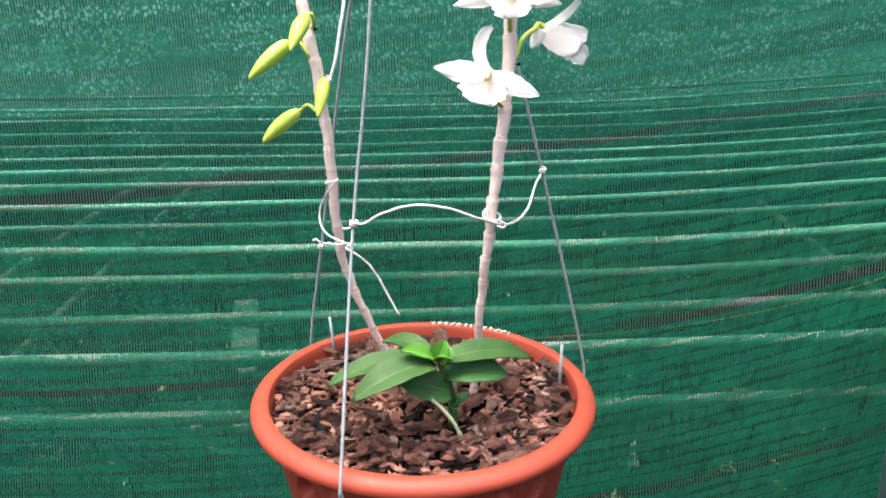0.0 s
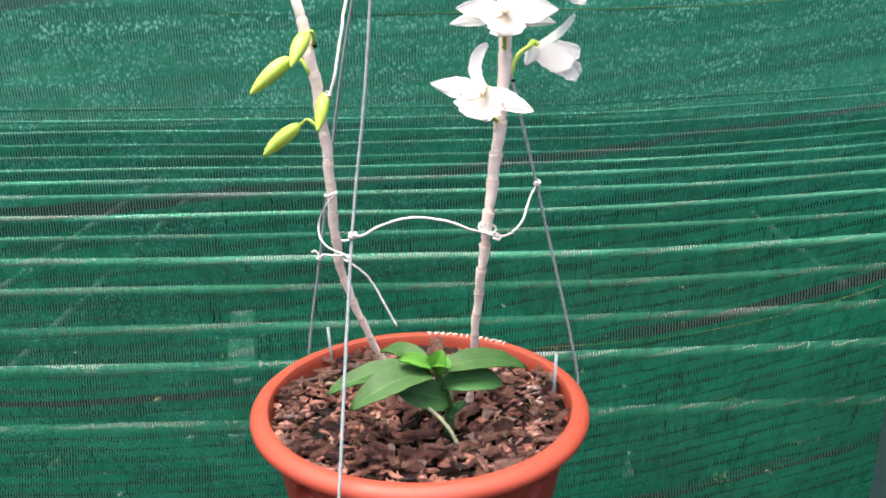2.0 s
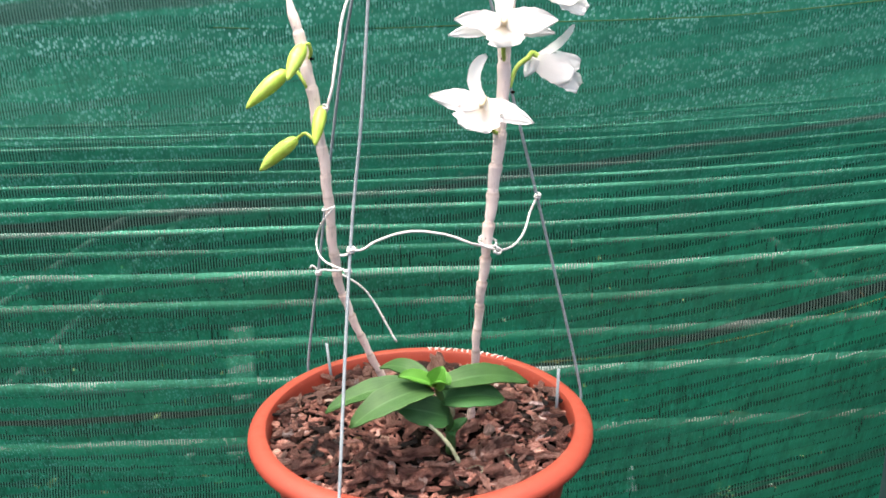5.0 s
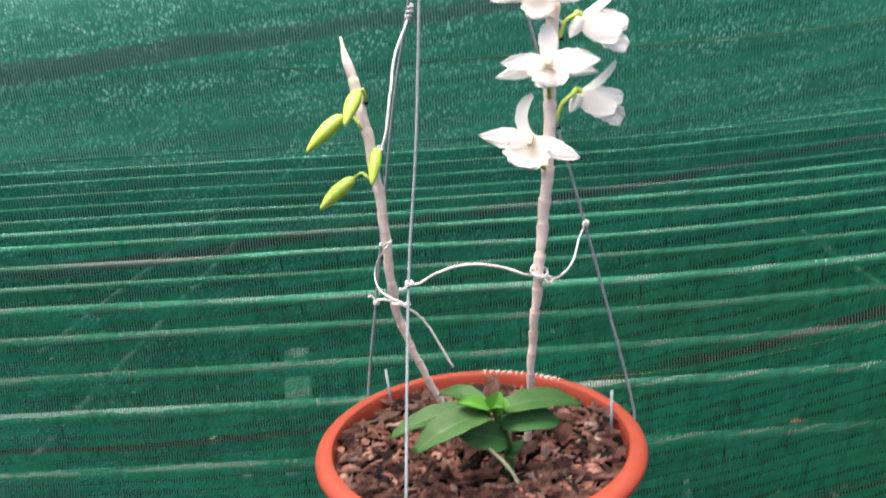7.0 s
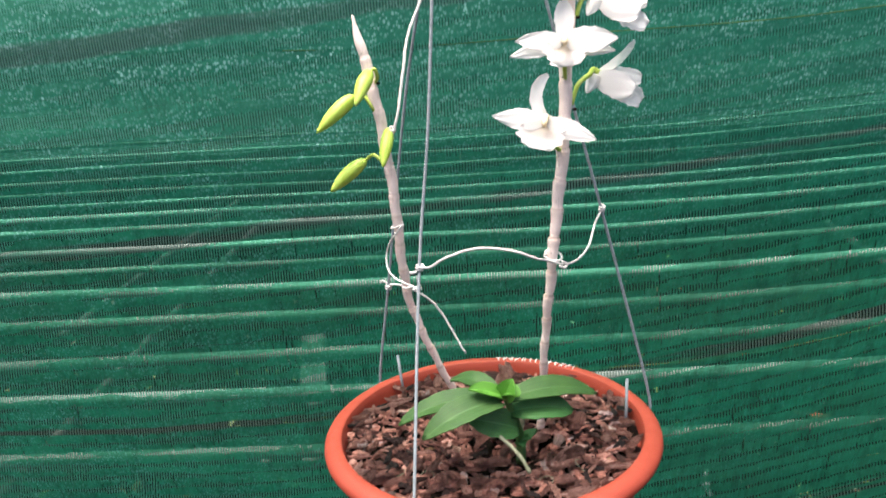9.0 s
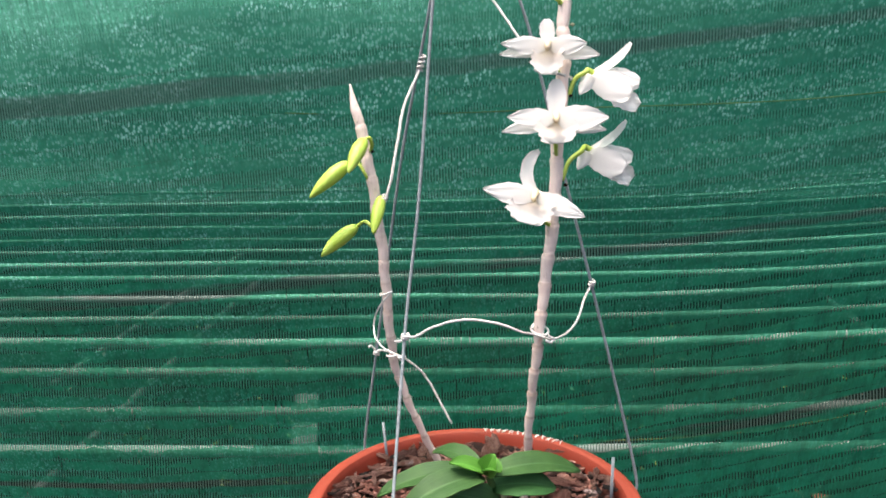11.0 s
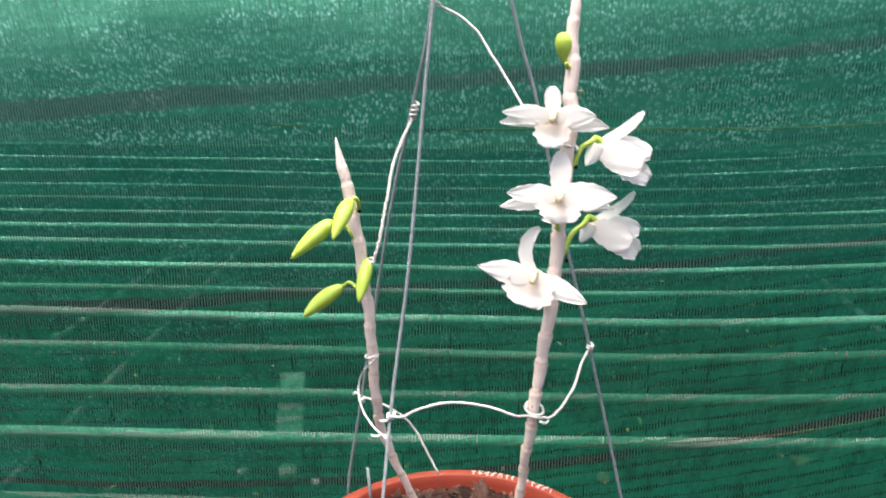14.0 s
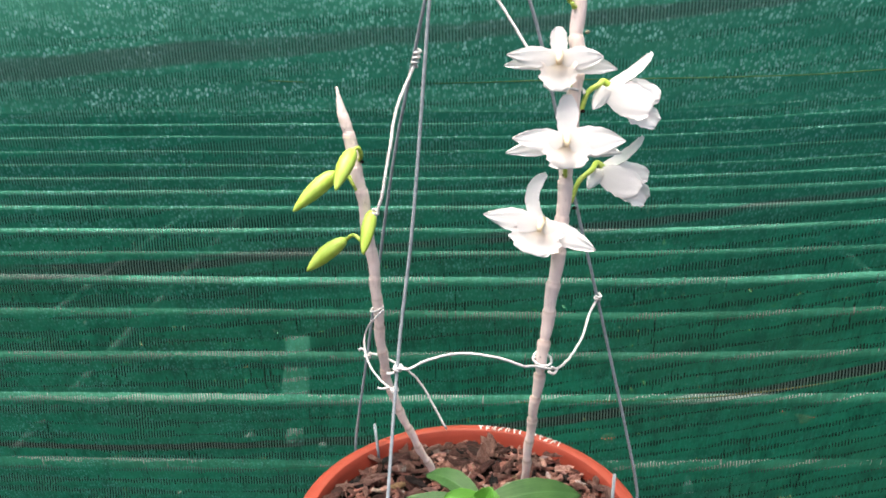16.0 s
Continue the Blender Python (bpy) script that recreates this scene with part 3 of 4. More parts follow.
stone((-0.76, 2.42, 0.02), 0.075, 0.5, 0.5, "flat pale stone lying on the ground")

tag = thing("plant_label", (0.61, 1.76, 0.03), "white plastic plant label stuck in the ground", "plant label")
for dx, h, lean in ((0.0, 0.105, 0.10), (0.028, 0.060, -0.25)):
    bm = bmesh.new()
    blade(bm, (0.60 + dx, 1.76, 0.0), (lean, -0.05, 1), (0, -1, 0.1), h, 0.016, lambda t: 1.0 if t < 0.85 else 0.6, nu=6, nv=1, thick=0.0012)
    part("strip", bm, M_LABEL, tag)

rng = random.Random(77)
for k, (x, y) in enumerate(((-1.25, 1.81), (-0.95, 1.45), (-0.42, 1.30), (0.52, 1.55), (0.90, 1.72), (1.02, 1.60), (0.75, 1.38), (1.22, 1.95), (-1.05, 2.25), (0.20, 1.28), (-0.75, 1.25), (0.38, 1.36))):
    weed = thing("weed", (x, y, 0.03), "small yellow-green weed growing from the ground", "weed", "weeds behind the net")
    bm = bmesh.new()
    for q in range(rng.randint(9, 16)):
        a, ln = rng.uniform(0, 6.3), rng.uniform(0.018, 0.048)
        way = Vector((math.cos(a), math.sin(a), rng.uniform(0.5, 1.6)))
        blade(bm, (x + 0.02 * math.cos(a * 3), y + 0.02 * math.sin(a * 2), 0.02), way, (-way.x * 0.5, -way.y * 0.5, 1), ln, ln * rng.uniform(0.22, 0.40), lambda t: max(0.08, math.sin(math.pi * (0.08 + 0.9 * t))), curl=-0.7, nu=4, nv=1, thick=0.0008)
    part("leaves", bm, M_WEED, weed)

# ---- shade net ----
TOP, LOW = 2.05, 0.45


def net_point(x, w):
    rise = float(np.interp(w, (0.45, 1.03, 1.31, 1.51, 2.05), (0.15, 0.150, 0.120, 0.090, 0.085)))
    bow = float(np.interp(w, (0.45, 1.03, 1.31, 1.51), (0.15, 0.14, 0.04, 0.03)))
    z = w + rise * x + bow * x * x + 0.004 * noise.noise((x * 3.0, w * 4, 8.0))
    y = 0.25 + 0.30 * (1.5 - w) + 0.006 * noise.noise((x * 2.2, w * 5, 1.7)) + 0.0004 * math.sin(2 * math.pi * w / ROW + 0.6)
    return Vector((x, y, z))


bm = bmesh.new()
lay = bm.loops.layers.uv.new("weave")
NX, NW = 90, 320
grid = [[bm.verts.new(net_point(-1.5 + 3.0 * i / NX, LOW + (TOP - LOW) * j / NW)) for j in range(NW + 1)] for i in range(NX + 1)]
for i in range(NX):
    for j in range(NW):
        fc = bm.faces.new((grid[i][j], grid[i + 1][j], grid[i + 1][j + 1], grid[i][j + 1]))
        for lp, (a, b) in zip(fc.loops, ((i, j), (i + 1, j), (i + 1, j + 1), (i, j + 1))):
            lp[lay].uv = (-1.5 + 3.0 * a / NX, LOW + (TOP - LOW) * b / NW)
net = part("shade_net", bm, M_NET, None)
tagged(net, "green knitted shade net hung up with slack rows", "shade net", kind="structure")

cord = thing("yellow_cord", (0.5, 0.5, 1.03), "thin yellow cord hanging behind the net", "cord")
bm = bmesh.new()
tube(bm, spline(CORD, 8), 0.0011, 6)
part("strand", bm, M_YELLOW, cord)
cord = thing("yellow_cord", (0, 0.26, 1.46), "thin yellow-green cord woven through the slack net", "cord")
bm = bmesh.new()
tube(bm, [(x, 0.2595 + 0.014 * min(0.0, x + 0.05) + 0.0040 * noise.noise((x * 14, 3, 0)), 1.462 + 0.10 * x * x * (1 if x > 0 else 0.55) + 0.003 * noise.noise((x * 5, 0, 0))) for x in (float(q) for q in np.linspace(-1.1, 1.1, 90))], 0.0007, 6)
part("strand", bm, M_CORD, cord)

# ---- post that carries the net ----
post = thing("net_post", (0.590, 0.362, 0.0), "grey-blue painted steel post beside the net", "post")
bm = bmesh.new()
rim = [(0.024, 0.016), (0.016, 0.024), (-0.016, 0.024), (-0.024, 0.016), (-0.024, -0.016), (-0.016, -0.024), (0.016, -0.024), (0.024, -0.016)]
rows = [[bm.verts.new((0.590 + px, 0.362 + py, z)) for px, py in rim] for z in (0.0, 0.4, 0.8, 1.16)]
for a, b in zip(rows, rows[1:]):
    for k in range(8):
        bm.faces.new((a[k], a[(k + 1) % 8], b[(k + 1) % 8], b[k]))
bm.faces.new(rows[0][::-1])
bm.faces.new(rows[-1])
part("shaft", bm, M_STEEL, post, smooth=False)

# ---- rack of rails behind the net ----
rack = thing("slatted_rack", (0, 1.2, 0), "sloping rack of pale grey rails behind the green net", "rack")
RAIL_Y = (0.40, 0.528, 0.678, 0.795, 0.925, 1.052, 1.158, 1.265, 1.385, 1.475, 1.56, 1.645, 1.745, 1.86, 1.975, 2.09)


def rack_z(y):
    return 0.898 + 0.16 * (y - 0.53)


rng = random.Random(4)
for y in RAIL_Y[1:]:
    bm = bmesh.new()
    r = 0.0100 if y < 1.1 else (0.0074 if y < 1.5 else 0.0055)
    pts = [(x, y + 0.040 * x + 0.006 * noise.noise((x * 1.3, y * 9, 0)), rack_z(y) + 0.034 * max(0.0, min(x, 1.5) - 0.1) ** 2 + 0.006 * noise.noise((x * 1.6, y * 7, 4)) + 0.003 - r) for x in np.linspace(-2.5, 2.5, 33)]
    tube(bm, pts, r, 10)
    part("rail", bm, M_RAIL, rack)
for x, y in ((-2.4, 0.6), (2.4, 0.6), (-2.4, 2.0), (2.4, 2.0)):
    bm = bmesh.new()
    top = rack_z(y) + 0.034 * max(0.0, min(x, 1.5) - 0.1) ** 2 - 0.005
    tube(bm, [(x, y, 0.0), (x, y, 0.5), (x, y, top)], 0.022, 12)
    part("leg", bm, M_POST, rack)
bm = bmesh.new()
bmesh.ops.create_cube(bm, size=1.0, matrix=Matrix.Translation((-0.327, 0.780, rack_z(0.785) - 0.032)) @ Matrix.Rotation(0.2, 4, "Z") @ Matrix.Rotation(math.atan(0.16), 4, "X") @ Matrix.Diagonal((0.045, 0.19, 0.022, 1)))
bmesh.ops.bevel(bm, geom=bm.edges[:], offset=0.003, segments=1, affect="EDGES")
part("batten", bm, M_POST, rack, "short white batten under the rails", smooth=False)
for a, b in (((0.745, 1.32), (0.828, 0.86)), ((-0.70, 1.60), (-0.86, 0.90)), ((-0.60, 1.42), (-0.73, 0.45))):
    bm = bmesh.new()
    tube(bm, [(a[0], a[1], rack_z(a[1]) - 0.035), (b[0], b[1], rack_z(b[1]) - 0.035)], 0.0085, 10)
    part("brace", bm, M_RAIL_DARK, rack)

# ---- backing added behind the net ----
# unseen pale wall, added so that the openings of the net look bright
bm = bmesh.new()
cols = []
for i in range(41):
    x = -7 + 14 * i / 40
    top = 2.40 + 0.03 * x + 0.03 * noise.noise((x * 0.9, 3, 0))
    cols.append([bm.verts.new((x, 4.6 + dy, z)) for dy, z in ((0, 0.0), (0, top), (0.18, top), (0.18, 0.0))])
for a, b in zip(cols, cols[1:]):
    for k in range(4):
        bm.faces.new((a[k], b[k], b[(k + 1) % 4], a[(k + 1) % 4]))
bm.faces.new(cols[0])
bm.faces.new(cols[-1][::-1])
pale_backing = part("wall_far", bm, M_WALL, None, smooth=False)
tagged(pale_backing, "unseen pale wall added behind the net to brighten its openings", "wall", kind="structure")
# dark strip, added so that the lower net has darkness behind it
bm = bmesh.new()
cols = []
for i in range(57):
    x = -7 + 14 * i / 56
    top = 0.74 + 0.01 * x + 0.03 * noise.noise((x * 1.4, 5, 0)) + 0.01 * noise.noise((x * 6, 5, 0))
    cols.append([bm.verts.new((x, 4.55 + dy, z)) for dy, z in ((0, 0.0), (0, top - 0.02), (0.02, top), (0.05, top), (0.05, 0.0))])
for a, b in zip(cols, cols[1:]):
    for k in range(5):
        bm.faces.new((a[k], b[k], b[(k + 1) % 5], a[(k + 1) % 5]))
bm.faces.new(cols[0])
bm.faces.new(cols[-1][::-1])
dark_strip = part("bank", bm, M_DARK_STRIP, None, smooth=False)
tagged(dark_strip, "dark strip added low before the wall to darken the view behind the net", "bank", kind="structure")
# tiny dark flakes added before the wall, sparser upwards, to grade dark into pale
rng = random.Random(31)
verts, faces = [], []
for k in range(40000):
    x, up = rng.uniform(-3.3, 3.3), rng.random() ** 1.5
    m = Matrix.Translation((x, 4.42 + rng.uniform(-0.08, 0.08), 0.66 + 0.62 * up + 0.01 * x)) @ Euler((rng.uniform(0.3, 2.1), rng.gauss(0, 0.5), rng.uniform(-0.8, 0.8))).to_matrix().to_4x4()
    ln = rng.uniform(0.007, 0.013)
    i = len(verts)
    verts += [tuple(m @ Vector(q)) for q in ((0, 0, 0), (ln * 0.5, ln * 0.3, 0.002), (ln, 0, 0), (ln * 0.5, -ln * 0.3, 0.002))]
    faces += [(i, i + 1, i + 2), (i, i + 2, i + 3)]
me = bpy.data.meshes.new("hedge")
me.from_pydata(verts, [], faces)
me.materials.append(M_BACK_FLAKES)
tagged(new("hedge", me), "tiny dark flakes added before the pale wall to grade dark into pale", "hedge", kind="stuff")

# ---- pot ----
def settle(bm):
    """The pot hangs a little lower at the front."""
    for v in bm.verts:
        v.co.z -= TILT * (0.11 - v.co.y)


TILT = 0.012
pot = thing("hanging_pot", (0, 0, 1.03), "round terracotta-coloured plastic hanging pot with a rolled rim", "plant pot")
bm = bmesh.new()
lathe(bm, [(0.1062, 1.1882), (0.1066, 1.1920), (0.1072, 1.1965), (0.1077, 1.2003), (0.1086, 1.2021), (0.1100, 1.2028), (0.1130, 1.2029), (0.1155, 1.2024), (0.1178, 1.2012), (0.1197, 1.1996), (0.1207, 1.1978), (0.1210, 1.1958), (0.1206, 1.1940), (0.1196, 1.1930), (0.1165, 1.1926), (0.1110, 1.1920), (0.1082, 1.1900), (0.1075, 1.1884), (0.1062, 1.1882)], 128)
settle(bm)
part("rim", bm, M_POT, pot, "rolled rim of terracotta plastic").data.set_sharp_from_angle(angle=radians(32))
bm = bmesh.new()


def slot_at(a, z):
    """Below 1 inside one of the oval slots under the rim."""
    q = (a + math.pi / 8) % (math.pi / 4) - math.pi / 8
    return (q / 0.088) ** 2 + ((z - 1.1695 - 0.05 * q) / 0.0085) ** 2


def flute(a, z):
    # a scalloped edge under the rim, swollen lips round the slots, shallow dents below
    inside = slot_at(a, z)
    dent = 0.0010 * math.exp(-((inside - 1.3) / 0.4) ** 2) - 0.0085 * min(1.0, max(0.0, (1.2 - inside) / 0.45))
    dent -= 0.0050 * max(0.0, math.cos(a * 24 + 40 * (z - 1.17))) * max(0.0, 1 - ((z - 1.179) / 0.008) ** 2)
    dent -= 0.0020 * max(0.0, math.cos(a * 16)) * max(0.0, 1 - ((z - 1.115) / 0.030) ** 2)
    return dent


body_prof = [(0.0, 1.032), (0.060, 1.032), (0.066, 1.030), (0.070, 1.033), (0.0735, 1.045)]
body_prof += [(0.0750 + 0.0285 * ((z - 1.045) / 0.12) ** 0.8, z) for z in np.linspace(1.055, 1.184, 76)]
body_prof += [(0.1065, 1.1870), (0.1070, 1.1882), (0.1010, 1.1882), (0.0960, 1.1870), (0.0880, 1.178), (0.0600, 1.050), (0.0, 1.048)]
lathe(bm, body_prof, 400, flute)
settle(bm)
part("body", bm, M_POT, pot, "tapered fluted pot wall")
# unreadable white writing on the back of the rim
bm = bmesh.new()
rng = random.Random(5)


def rim_top(a, r):
    return Vector((r * math.sin(a), r * math.cos(a), 1.2036 - 55.0 * (r - 0.1118) ** 2))


for k in range(13):
    if k in (7,):
        continue
    a0 = 0.03 + k * 0.050
    for s in range(3):
        a1, a2 = a0 + rng.uniform(0, 0.030), a0 + rng.uniform(0, 0.034)
        r1, r2 = (0.1090, 0.1150) if s != 1 else (0.1120 + rng.uniform(-0.002, 0.002),) * 2
        if k == 12 and s:
            continue
        tube(bm, [rim_top(a1, r1), rim_top((a1 + a2) / 2, (r1 + r2) / 2), rim_top(a2 + 0.004, r2)], 0.00042, 5)
part("writing", bm, M_INK, pot, "white hand-drawn marks on the rim")

# ---- hanger ----
APEX = Vector((-0.005, 0.006, 1.695))
hanger = thing("pot_hanger", (0, 0, 1.2), "three grey galvanised wires holding the pot", "hanger")
WIRES = (
    [(-0.0330, -0.1000, 1.1740), (-0.0370, -0.1100, 1.1790), (-0.0425, -0.1165, 1.1860), (-0.0455, -0.1170, 1.1930), (-0.0452, -0.1135, 1.2060), (-0.0395, -0.0500, 1.3370), (-0.0300, -0.0340, 1.4240), (-0.0190, -0.0130, 1.5620), APEX],
    [(-0.0860, 0.0800, 1.1700), (-0.0930, 0.0880, 1.1850), (-0.0920, 0.0870, 1.2100), (-0.0790, 0.0760, 1.2830), (-0.0530, 0.0500, 1.4300), (-0.0340, 0.0330, 1.5110), (-0.0230, 0.0220, 1.5620), APEX],
    [(0.1100, 0.0360, 1.1700), (0.1185, 0.0400, 1.1850), (0.1180, 0.0400, 1.2100), (0.0830, 0.0300, 1.3510), (0.0630, 0.0220, 1.4270), (0.0410, 0.0150, 1.5150), (0.0270, 0.0110, 1.5620), APEX],
)
for pts in WIRES:
    bm = bmesh.new()
    tube(bm, spline(pts, 5), 0.00104, 8)
    part("wire", bm, M_WIRE, hanger)
for top, low in (((0.0995, 0.0150, 1.2265), (0.0985, 0.0150, 1.183)), ((-0.0760, 0.0790, 1.2225), (-0.0725, 0.0765, 1.183))):
    bm = bmesh.new()
    tube(bm, [low, tuple((Vector(low) + Vector(top)) / 2), top], 0.00115, 8)
    part("wire_end", bm, M_WIRE, hanger)
bm = bmesh.new()
hook = [APEX + Vector((0, 0, -0.012)), APEX + Vector((0, 0, 0.03))] + [APEX + Vector((0.016 - 0.016 * math.cos(a), 0, 0.03 + 0.016 * math.sin(a))) for a in np.linspace(0.3, 3.6, 9)]
tube(bm, hook, 0.0018, 8)
part("hook", bm, M_WIRE, hanger)

# ---- orchid ----
orchid = thing("orchid", (0.02, 0.02, 1.186), "potted orchid with two pale leafless canes, white flowers and buds", "orchid")
CANE_R = [(0.036, 0.014, 1.180), (0.0365, 0.005, 1.205), (0.038, -0.011, 1.247), (0.040, -0.021, 1.283), (0.042, -0.028, 1.307), (0.0445, -0.033, 1.333), (0.0465, -0.034, 1.355), (0.0495, -0.034, 1.380), (0.052, -0.034, 1.404), (0.0535, -0.033, 1.425), (0.0545, -0.032, 1.446), (0.056, -0.030, 1.470), (0.058, -0.028, 1.494), (0.0592, -0.027, 1.509), (0.0575, -0.026, 1.521), (0.0590, -0.025, 1.535), (0.0570, -0.024, 1.552), (0.0590, -0.023, 1.566), (0.0600, -0.022, 1.580)]
CANE_L = [(-0.024, 0.052, 1.182), (-0.030, 0.044, 1.209), (-0.040, 0.034, 1.237), (-0.0505, 0.025, 1.270), (-0.0555, 0.020, 1.290), (-0.0575, 0.013, 1.313), (-0.0585, 0.007, 1.343), (-0.0592, 0.003, 1.372), (-0.0610, 0.002, 1.391), (-0.0630, 0.001, 1.410), (-0.0655, 0.000, 1.431), (-0.0698, 0.001, 1.452), (-0.0720, 0.001, 1.466), (-0.0750, 0.0015, 1.478), (-0.0780, 0.002, 1.491)]


def cane(pts, width, step, seed):
    """A jointed cane: width gives the radius by the share of the way, step the length of a joint."""
    line = spline(pts, 12)
    along, rad, out, joints = 0.0, [], [], []
    for i, p in enumerate(line):
        if i:
            along += (p - line[i - 1]).length
        k = along / step + 0.25 * noise.noise((along * 30, seed, 0))
        f = k - math.floor(k)
        joints.append(k)
        # joints swell towards the upper end and pinch at the ring
        swell = 0.92 + 0.13 * f ** 1.5 - 0.07 * math.exp(-((min(f, 1 - f)) / 0.08) ** 2) + 0.03 * math.exp(-((f - 0.90) / 0.08) ** 2)
        rad.append(float(np.interp(i / (len(line) - 1), *width)) * (swell if i > 0.4 * len(line) else 2 * swell - 0.96) * (1 + 0.05 * noise.noise((along * 80, seed, 5))))
        lean = 0.0005 * (1 if math.floor(k) % 2 else -1) * (1 - abs(2 * f - 1))
        out.append(p + Vector((lean, lean * 0.5, 0)))
    bm = bmesh.new()
    lay = bm.loops.layers.uv.new("joint")
    tube(bm, out, rad, 14)
    bm.verts.index_update()
    for fc in bm.faces:
        for lp in fc.loops:
            ring_no = min(lp.vert.index // 14, len(joints) - 1)
            lp[lay].uv = (ring_no / len(joints), joints[ring_no])
    return bm


part("cane", cane(CANE_R, ((0, 0.12, 0.25, 0.45, 0.7, 0.86, 0.95, 1.0), (0.0028, 0.0028, 0.0034, 0.0041, 0.0041, 0.0039, 0.0030, 0.0010)), 0.0195, 2.0), M_CANE, orchid, "pale pinkish jointed cane")
part("cane", cane(CANE_L, ((0, 0.15, 0.35, 0.6, 0.8, 0.90, 0.96, 1.0), (0.0026, 0.0028, 0.0034, 0.0039, 0.0039, 0.0034, 0.0016, 0.0006)), 0.0185, 7.0), M_CANE, orchid, "pale pinkish cane ending in a withered tip")


def scar(at, r, mat=None):
    bm = bmesh.new()
    bmesh.ops.create_icosphere(bm, subdivisions=1, radius=r, matrix=Matrix.Translation(at) @ Matrix.Diagonal((1, 0.8, 0.7, 1)))
    return part("node_scar", bm, mat or M_SHADE_SCAR, orchid)


for at in ((0.0480, -0.0375, 1.4055), (0.0600, -0.0300, 1.4280), (0.0625, -0.0290, 1.4820), (0.0535, -0.0345, 1.4480)):
    scar(at, 0.0016)
scar((0.0630, -0.0290, 1.5235), 0.0017, M_ROOT)
scar((-0.0635, -0.0030, 1.4475), 0.0016)
scar((-0.0655, -0.0010, 1.4260), 0.0012)

petal_prof = lambda t: max(0.07, 0.34 * (1 - t) + 0.86 * max(0.0, math.sin(math.pi * t ** 0.86)) ** 0.75)
sepal_prof = lambda t: max(0.10, 0.42 * (1 - t) + 0.80 * max(0.0, math.sin(math.pi * (0.06 + 0.94 * t) ** 0.85)) ** 0.7)
horn_prof = lambda t: (0.62 + 0.38 * math.sin(math.pi * t ** 0.8)) * (1 if t < 0.93 else 0.62)
lobe_prof = lambda t: float(np.interp(t, (0, 0.2, 0.45, 0.7, 0.88, 1), (0.64, 0.84, 1.0, 0.92, 0.68, 0.32)))
blunt_prof = lambda t: float(np.interp(t, (0, 0.15, 0.35, 0.6, 0.82, 0.94, 1), (0.48, 0.76, 0.95, 1.0, 0.88, 0.66, 0.42)))
lip_prof = lambda t: float(np.interp(t, (0, 0.12, 0.30, 0.48, 0.62, 0.76, 0.90, 1), (0.40, 0.70, 0.95, 1.0, 0.98, 0.88, 0.74, 0.46)))


def front_flower(c, face, up, sides, dorsal, lip, seed, pedicel):
    """An open flower that looks along face. sides: (right share, up share, length, width, kind) for each petal or sepal."""
    c, f = Vector(c), Vector(face).normalized()
    u = Vector(up)
    u = (u - f * u.dot(f)).normalized()
    r = u.cross(f)
    bm = bmesh.new()
    bmesh.ops.create_uvsphere(bm, u_segments=10, v_segments=8, radius=0.0042, matrix=Matrix.Translation(c - f * 0.0035) @ Matrix.Diagonal((1.1, 1, 1, 1)))
    fl = part("flower", bm, M_PETAL, orchid, "white orchid flower with a blushed lip")
    for k, (a, b, ln, wd, kind) in enumerate(sides):
        bm = bmesh.new()
        if kind == "petal":
            blade(bm, c + r * (0.001 * (1 if a > 0 else -1)) + f * 0.0006, r * a + u * b + f * 0.10, f, ln, wd, petal_prof, curl=-0.08 if k % 2 else -0.03, cup=-0.01, ruffle=0.0013, seed=seed + k, nu=18, nv=6)
        else:
            blade(bm, c - f * 0.0022, r * a + u * b, f, ln, wd, sepal_prof, curl=-0.04, cup=0.02, ruffle=0.0009, seed=seed + k, nu=18, nv=6)
        part(kind, bm, M_PETAL, fl)
    ln, wd, bend, curl, lean = dorsal
    bm = bmesh.new()
    blade(bm, c - f * 0.001 + u * 0.002, u + r * lean, f, ln, wd, lobe_prof, curl=curl, cup=0.10, ruffle=0.0003, seed=seed + 9, bend=bend, nu=18, nv=6)
    part("sepal", bm, M_PETAL, fl)
    ln, wd, side = lip
    bm = bmesh.new()
    blade(bm, c + u * 0.0035 - f * 0.002, -u * 0.95 + f * 0.30 + r * side, f * 0.90 + u * 0.3, ln, wd, lip_prof, curl=-0.22, cup=0.10, ruffle=0.0019, seed=seed + 4, nu=20, nv=8, waves=6.0, frill=2.4)
    part("lip", bm, M_LIP, fl, "broad frilled white lip with a cream throat", origin=c)
    bm = bmesh.new()
    tube(bm, [c + u * 0.003 - f * 0.001, c + u * 0.0022 + f * 0.0035, c + f * 0.0062 - u * 0.0012, c + f * 0.0068 - u * 0.0032], [0.0017, 0.0019, 0.0018, 0.0010], 10)
    part("column", bm, M_COLUMN, fl, "cream and pink column")
    bm = bmesh.new()
    line = spline(pedicel, 5)
    tube(bm, line, [0.0011 + 0.0004 * i / len(line) for i in range(len(line))], 8)
    part("stalk", bm, M_STALK, fl, "green flower stalk")
    return fl


